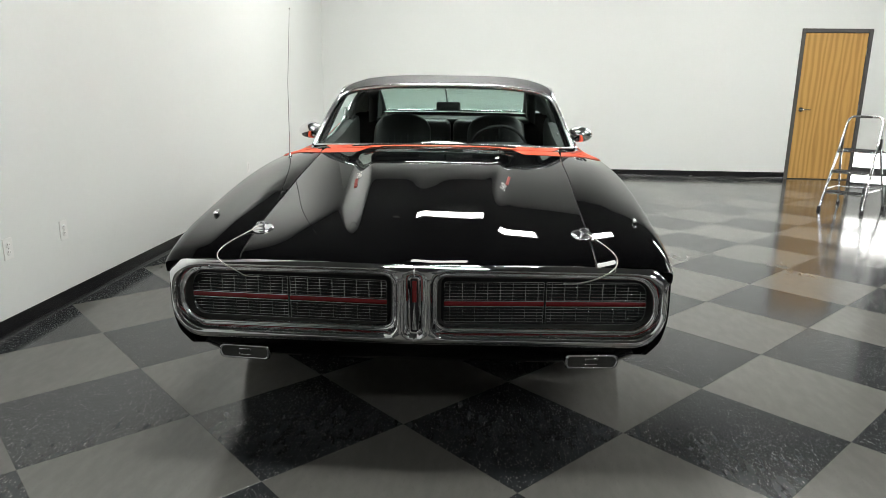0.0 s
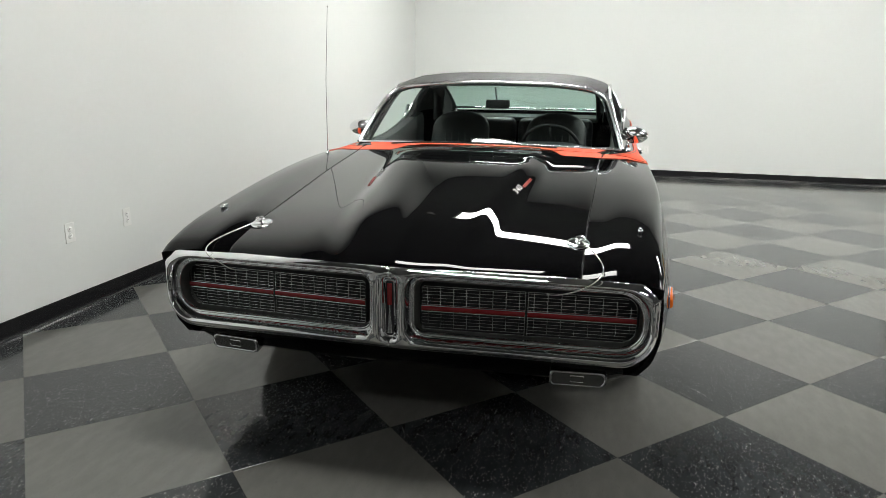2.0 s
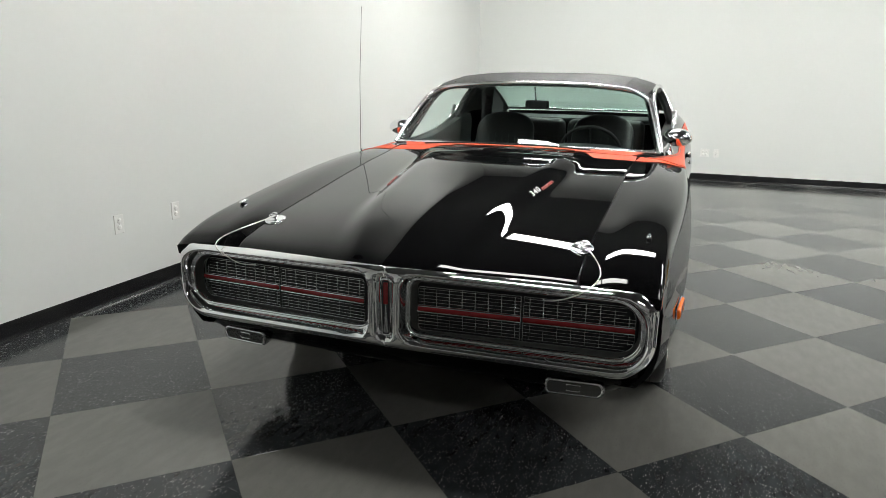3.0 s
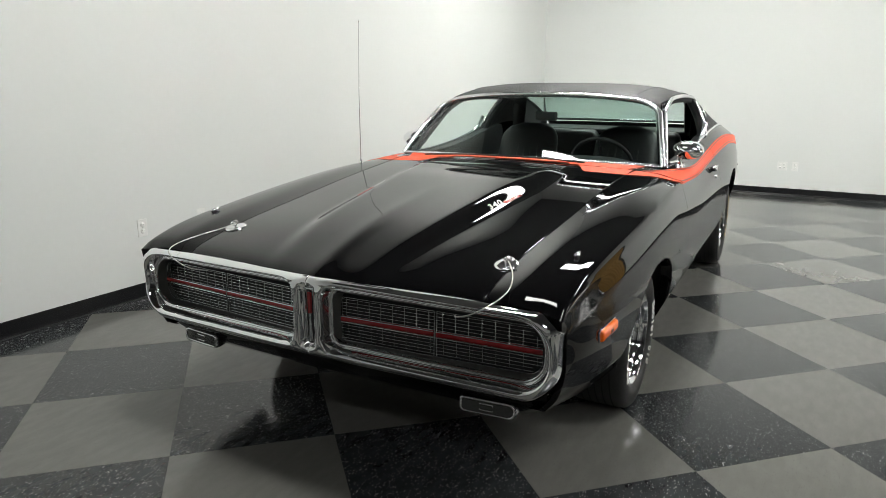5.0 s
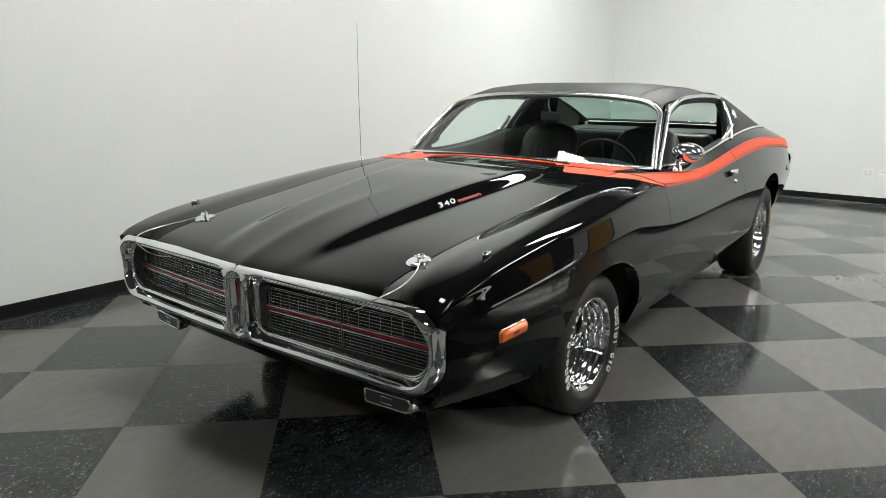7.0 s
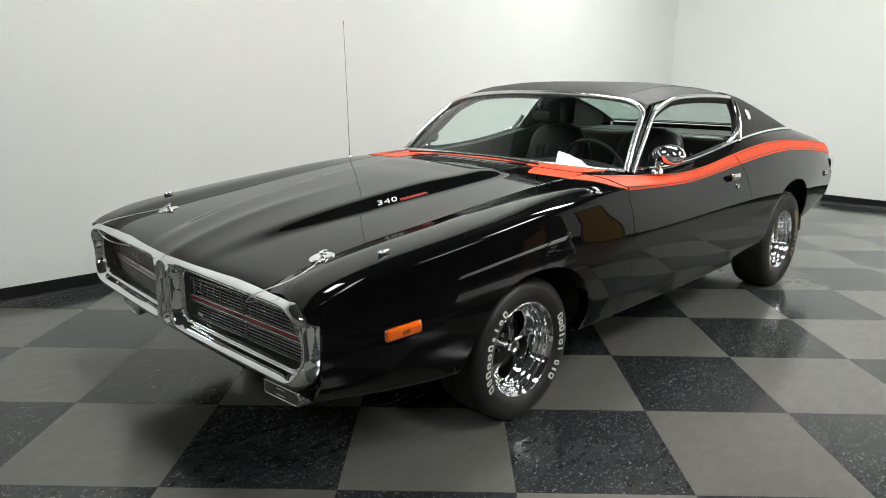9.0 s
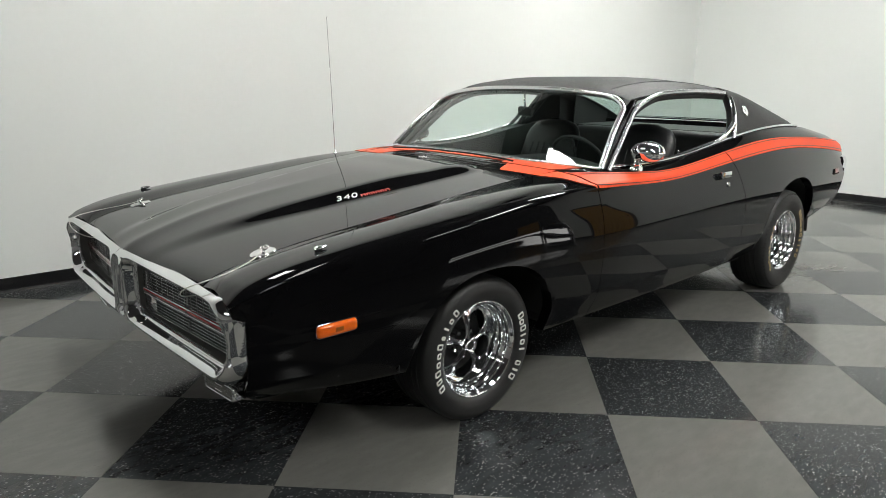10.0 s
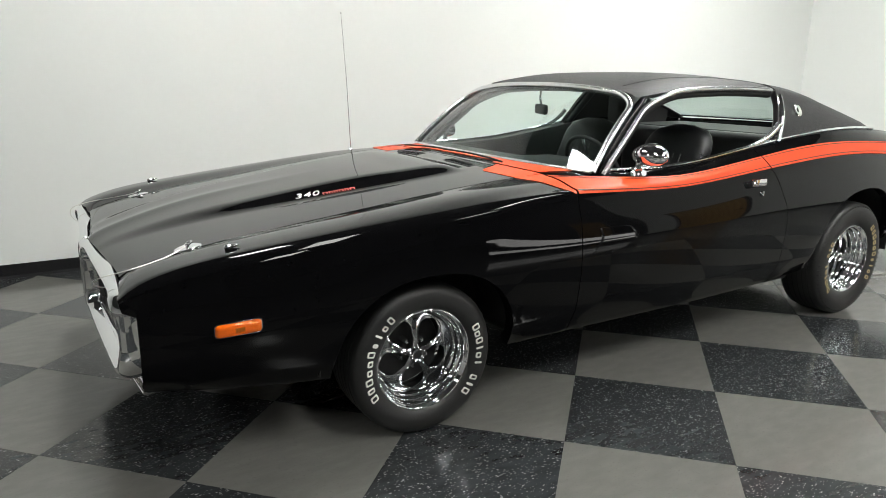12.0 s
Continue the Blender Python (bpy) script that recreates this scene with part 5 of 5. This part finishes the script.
    part("brake_drum", lathe_bm(at([(-0.06, 0.0), (-0.03, 0.0), (-0.03, 0.13), (-0.06, 0.15)]), 36, "x", c), UNDER_BLACK, w)
    # raised shapes on the sidewall in place of the maker's words: (middle, step, height and width of each shape)
    tall_word = ((1, 1), (1, 0.8), (1, 1), (0.74, 0.95), (0.74, 0.95), (1, 0.95), (0.74, 0.6), (1, 0.32), (0.74, 0.85), (1, 0.9))
    other_word = ((1, 1), (0.74, 0.95), (1, 0.95), (1, 0.32), (0.74, 0.95), (1, 0.32), None, (1, 0.8), (1, 0.4), (1, 1))
    mat = LETTER_GOLD if gold else LETTER_WHITE
    words = ((76.5, -8.5, tall_word), (260.5, -7.4, other_word)) if not gold else ((275, -8.5, tall_word), (96, -7.4, other_word))
    for middle, step, word in words:
        for i, shape in enumerate(word):
            if not shape:
                continue
            a = radians(middle + (i - (len(word) - 1) / 2) * step)
            tall, wd = 0.031 * shape[0], 0.0128 * shape[1]
            r0 = 0.198 + 0.27 * h
            bm = bmesh.new()
            ring = rounded(-wd, wd, 0, tall, min(0.006, wd), min(0.006, wd), 16)
            hole = rounded(-wd + 0.0058, wd - 0.0058, 0.006, tall - 0.006, 0.003, 0.003, 16) if wd > 0.009 else None

            def put(q, lift):
                r = r0 + q[1]
                aa = a - sgn * (q[0] - 0.10 * (q[1] - tall / 2)) / r
                return c + Vector((sgn * (face(r) + lift), -r * math.sin(aa), r * math.cos(aa)))

            rows = [[put(q, -0.001) for q in ring], [put(q, 0.0016) for q in ring]]
            if hole:
                rows += [[put(q, 0.0016) for q in hole], [put(q, -0.001) for q in hole]]
            sheet_bm(rows, closed_u=True, bm=bm)
            if not hole:
                bm.faces.new([bm.verts.new(p) for p in rows[1]])
            part("raised_mark", bm, mat, t)
    return w


for sgn in (1, -1):
    wheel(sgn, AXLE_F, False)
    wheel(sgn, AXLE_R, True)


# ---- cabin ----
part("cabin_floor", box_bm(-0.74, 0.74, 1.62, 4.2, 0.33, 0.36), CARPET, car, smooth=False)
part("firewall", box_bm(-0.72, 0.72, 1.74, 1.78, 0.36, 0.90), MATT_BLACK, car, smooth=False)
rows = []
for x in span(-0.74, 0.74, 31):
    f = WS_BASE(x).y + 0.03
    hump = 0.03 * math.exp(-((x - 0.36) / 0.22) ** 4)
    rows.append([Vector((x, f, 0.945)), Vector((x, f + 0.12, 0.945 + 0.4 * hump)), Vector((x, 2.21, 0.93 + hump)), Vector((x, 2.28, 0.915 + hump)), Vector((x, 2.30, 0.87)), Vector((x, 2.26, 0.72)), Vector((x, 2.20, 0.62))])
thicken(part("dashboard", sheet_bm(rows), DASH, car, "black padded dashboard"), 0.01)
for sgn in (1, -1):
    rows = [[Vector((sgn * (P0X(y) - dx), y, P0Z(y) + dz)) for dx, dz in ((0.012, 0.0), (0.07, -0.005), (0.085, -0.05), (0.08, -0.25), (0.10, -0.55))] for y in span(2.05, 3.5, 24)]
    thicken(part("door_trim", sheet_bm(rows), DASH, car, "black inner door panel"), 0.006)
    part("lock_button", lathe_bm([(0.0, 0.004), (0.016, 0.004), (0.018, 0.007), (0.024, 0.006), (0.026, 0.0)], 12, "z", (sgn * (P0X(2.72) - 0.04), 2.72, P0Z(2.72))), CHROME, car)


def seat(x):
    s = new("front_seat")
    s.parent = car
    tagged(s, "black leather bucket seat with a high back")
    part("seat_cushion", box_bm(x - 0.26, x + 0.26, 2.46, 2.98, 0.42, 0.62, 0.06, 4), LEATHER, s)
    rows = []
    for t in span(0, 1, 22):
        z = 0.55 + 0.545 * t
        yc = 2.90 + 0.20 * t
        w = 0.24 - 0.03 * t if t < 0.72 else 0.2184 * math.sqrt(max(0.0, 1 - ((t - 0.72) / 0.285) ** 2.2)) ** 0.7 + 0.002
        d = 0.085 - 0.02 * t
        if t > 0.97:
            d *= 0.4
        rows.append([Vector((x + w * math.copysign(abs(math.cos(a)) ** 0.6, math.cos(a)), yc + d * math.copysign(abs(math.sin(a)) ** 0.7, math.sin(a)), z)) for a in span(0, 2 * math.pi, 29)[:-1]])
    part("seat_back", sheet_bm(rows, closed_u=True), LEATHER, s, "ribbed black seat back")
    for dx in (-0.10, -0.05, 0.0, 0.05, 0.10):
        part("pleat", tube_bm([Vector((x + dx, 2.895 + 0.20 * t - (0.085 - 0.02 * t) - 0.001, 0.55 + 0.545 * t)) for t in span(0.2, 0.72, 8)], 0.004, 6), LEATHER, s)


seat(0.36)
seat(-0.36)
part("rear_seat", box_bm(-0.62, 0.62, 3.30, 3.75, 0.42, 0.68, 0.07, 4), LEATHER, car, "black rear bench seat")
bm = box_bm(-0.62, -0.01, 3.60, 3.76, 0.60, 1.03, 0.06, 4)
box_bm(0.01, 0.62, 3.60, 3.76, 0.60, 1.03, 0.06, 4, bm=bm)
part("rear_seat_back", bm, LEATHER, car, "black rear bench seat back")
part("parcel_shelf", box_bm(-0.66, 0.66, 3.70, 4.28, 1.0, 1.035, 0.01), DASH, car, smooth=False)

hub = Vector((0.36, 2.42, 0.885))
turn = Matrix.Translation(hub) @ Matrix.Rotation(radians(-62), 4, "X")
ring = [turn @ Vector((0.19 * math.cos(a), 0.19 * math.sin(a), 0)) for a in span(0, 2 * math.pi, 49)[:-1]]
steering = part("steering_wheel", tube_bm(ring, 0.011, 10, closed=True), MATT_BLACK, car, "thin black steering wheel")
bm = bmesh.new()
for a in (radians(170), radians(10), radians(270)):
    tube_bm([turn @ Vector((0, 0, -0.02)), turn @ Vector((0.185 * math.cos(a), 0.185 * math.sin(a), 0))], 0.009, 8, bm=bm)
part("wheel_spoke", bm, STEEL, steering)
part("wheel_hub", box_bm(hub.x - 0.07, hub.x + 0.07, hub.y - 0.03, hub.y + 0.02, hub.z - 0.04, hub.z + 0.03, 0.02), MATT_BLACK, steering)
part("steering_column", tube_bm([hub, hub + Vector((0, -0.25, -0.13))], 0.03, 12), MATT_BLACK, steering)

def turned_box():
    bm = box_bm(-0.085, 0.085, -0.014, 0.014, -0.027, 0.027, 0.012, 3)
    bmesh.ops.transform(bm, verts=bm.verts, matrix=Matrix.Translation((0.02, 2.33, 1.178)) @ Matrix.Rotation(radians(-22), 4, "Z"))
    return bm


mir = part("rear_view_mirror", turned_box(), MATT_BLACK, car, "black rear-view mirror on a bright stalk")
part("mirror_stalk", tube_bm([(0.0, 2.34, 1.285), (0.005, 2.33, 1.24), (0.015, 2.335, 1.19)], 0.006, 8), STEEL, mir)
for sgn in (1, -1):
    bm = box_bm(-0.17, 0.17, -0.008, 0.008, -0.05, 0.05, 0.006)
    bmesh.ops.transform(bm, verts=bm.verts, matrix=Matrix.Translation((sgn * 0.36, 2.46, 1.300)) @ Matrix.Rotation(radians(82), 4, "X"))
    part("sun_visor", bm, DASH, car, smooth=False)


# ---- step ladder and flood light near the far door ----
def step_ladder():
    ob = new("step_ladder")
    ob.matrix_world = pose(4.905, 6.655, 0, 0, 0, -45)
    # local: y from the front feet to the back feet, x across
    for sx in (-1, 1):
        side_rail = [(sx * 0.215, -0.32, 0.02), (sx * 0.195, -0.12, 0.50), (sx * 0.180, 0.03, 0.88)]
        part("front_leg", tube_bm(side_rail, 0.0135, 10), ALUMINIUM, ob)
        part("back_leg", tube_bm([(sx * 0.235, 0.32, 0.02), (sx * 0.195, 0.04, 0.70)], 0.012, 10), ALUMINIUM, ob)
        for y, x in ((-0.322, 0.215), (0.325, 0.235)):
            part("foot", box_bm(sx * x - 0.018, sx * x + 0.018, y - 0.018, y + 0.018, 0, 0.045, 0.006), STEP_RUBBER, ob, "black rubber foot")
        part("brace", tube_bm([(sx * 0.209, -0.23, 0.23), (sx * 0.222, 0.22, 0.23)], 0.006, 8), ALUMINIUM, ob)
        part("pivot_cap", box_bm(sx * 0.192 - 0.016, sx * 0.192 + 0.016, 0.0, 0.05, 0.68, 0.80, 0.006), STEP_RUBBER, ob)
    hoop = [(-0.180, 0.03, 0.88)] + [(-0.115 - 0.06 * math.cos(a), 0.06 + 0.03 * math.sin(a), 0.965 + 0.065 * math.sin(a)) for a in span(0, math.pi / 2, 7)]
    hoop += [(-x, y, z) for x, y, z in hoop[::-1]]
    part("handrail", tube_bm(hoop, 0.0125, 10), ALUMINIUM, ob)
    part("handrail_grip", tube_bm([(-0.06, 0.09, 1.03), (0.06, 0.09, 1.03)], 0.0155, 10), STEP_RUBBER, ob)
    part("cross_bar", tube_bm([(-0.22, 0.23, 0.22), (0.22, 0.23, 0.22)], 0.008, 8), ALUMINIUM, ob)
    for z, y, d in ((0.215, -0.27, 0.15), (0.44, -0.18, 0.17), (0.67, -0.08, 0.24)):
        tread = part("step", box_bm(-0.20, 0.20, y, y + d, z - 0.03, z, 0.008), STEP_RUBBER, ob, "black ribbed tread", smooth=False)
        part("step_edge", box_bm(-0.197, 0.197, y - 0.003, y + 0.004, z - 0.028, z - 0.008, 0.001, 1), ALUMINIUM, tread, smooth=False)
        for i in range(5):
            yy = y + 0.02 + (d - 0.04) * i / 4
            part("tread_rib", box_bm(-0.18, 0.18, yy - 0.003, yy + 0.003, z - 0.001, z + 0.002), STEP_RUBBER, tread, smooth=False)
    return tagged(ob, "folding aluminium three-step ladder with black treads standing open", "step ladder")


step_ladder()


def flood_light():
    ob = new("flood_light")
    ob.matrix_world = pose(5.74, 7.02, 0, 0, 0, 150)
    part("housing", box_bm(-1.72, 0.62, -0.02, 0.06, 0.215, 0.605, 0.01), STEP_RUBBER, ob, smooth=False)
    for z0, z1 in ((0.42, 0.59), (0.235, 0.32)):
        part("diffuser", box_bm(-1.70, 0.60, 0.061, 0.07, z0, z1, 0.003, 1), FLOOD_LIGHT, ob, "glowing white diffuser", smooth=False)
    for sx in (-1.55, -0.5, 0.45):
        for dy in (-0.15, 0.18):
            part("leg", tube_bm([(sx, 0.02, 0.30), (sx, dy, 0.0)], 0.012, 6), STEP_RUBBER, ob)
    return tagged(ob, "low white flood light with two bright bars on dark legs, lit", "flood light")


flood_light()


# ---- the floor: waxed tiles laid diagonally, light and dark by turns ----
TILE = 0.6096
structure(part("floor", box_bm(ROOM_X0 - T, ROOM_X1 + T, ROOM_Y0 - T, ROOM_Y1 + T, -0.12, -0.004), GROUT, smooth=False), "waxed checkerboard floor of grey and black tiles", "floor")
floor_slab = bpy.data.objects["floor"]


def tile_corner(i, j):
    return Vector(((i - j) * TILE / math.sqrt(2), (i + j) * TILE / math.sqrt(2), 0))


def tile_mesh(name, mat):
    """One tile with a slightly eased edge, about its own middle."""
    bm = bmesh.new()
    h = TILE / 2 - 0.0004
    rows = []
    for g, z in ((0.0, -0.004), (0.0, -0.0003), (0.0006, 0.0)):
        rows.append([Vector((sx * (h - g), sy * (h - g), z)) for sx, sy in ((-1, -1), (1, -1), (1, 1), (-1, 1))])
    sheet_bm(rows, closed_u=True, bm=bm)
    bm.faces.new([bm.verts.new(p) for p in rows[-1]])
    bmesh.ops.remove_doubles(bm, verts=bm.verts, dist=1e-6)
    bmesh.ops.recalc_face_normals(bm, faces=bm.faces)
    me = bpy.data.meshes.new(name)
    bm.to_mesh(me)
    bm.free()
    me.materials.append(mat)
    return me


def clip(poly, axis, limit, keep_more):
    out = []
    for k, p in enumerate(poly):
        q = poly[(k + 1) % len(poly)]
        a, b = (p[axis] >= limit) == keep_more, (q[axis] >= limit) == keep_more
        if a:
            out.append(p)
        if a != b:
            t = (limit - p[axis]) / (q[axis] - p[axis])
            out.append(p.lerp(q, t))
    return out


MESHES = (tile_mesh("tile_dark", TILE_DARK), tile_mesh("tile_grey", TILE_LIGHT))
rest = (bmesh.new(), bmesh.new())
for i in range(-14, 30):
    for j in range(-22, 24):
        cs = [tile_corner(i, j), tile_corner(i + 1, j), tile_corner(i + 1, j + 1), tile_corner(i, j + 1)]
        c = sum(cs, Vector()) / 4
        odd = (i + j) % 2
        inside = all(ROOM_X0 < p.x < ROOM_X1 and ROOM_Y0 < p.y < ROOM_Y1 for p in cs)
        if inside and c.x < 5.6 and -1.2 < c.y:
            ob = new("tile", MESHES[odd])
            ob.location = c + Vector((0, 0, random.uniform(-0.0002, 0.0)))
            ob.rotation_euler = (random.gauss(0, 0.0004), random.gauss(0, 0.0004), radians(45))
            ob.parent = floor_slab
            continue
        poly = [c + (p - c) * 0.9988 for p in cs]
        for axis, limit, more in ((0, ROOM_X0, True), (0, ROOM_X1, False), (1, ROOM_Y0, True), (1, ROOM_Y1, False)):
            poly = clip(poly, axis, limit, more) if poly else poly
        if len(poly) >= 3:
            rest[odd].faces.new([rest[odd].verts.new(p + Vector((0, 0, -0.0004))) for p in poly])
for odd, mat in ((0, TILE_DARK), (1, TILE_LIGHT)):
    tagged(part("tile_field", rest[odd], mat, floor_slab, smooth=False), kind="stuff")
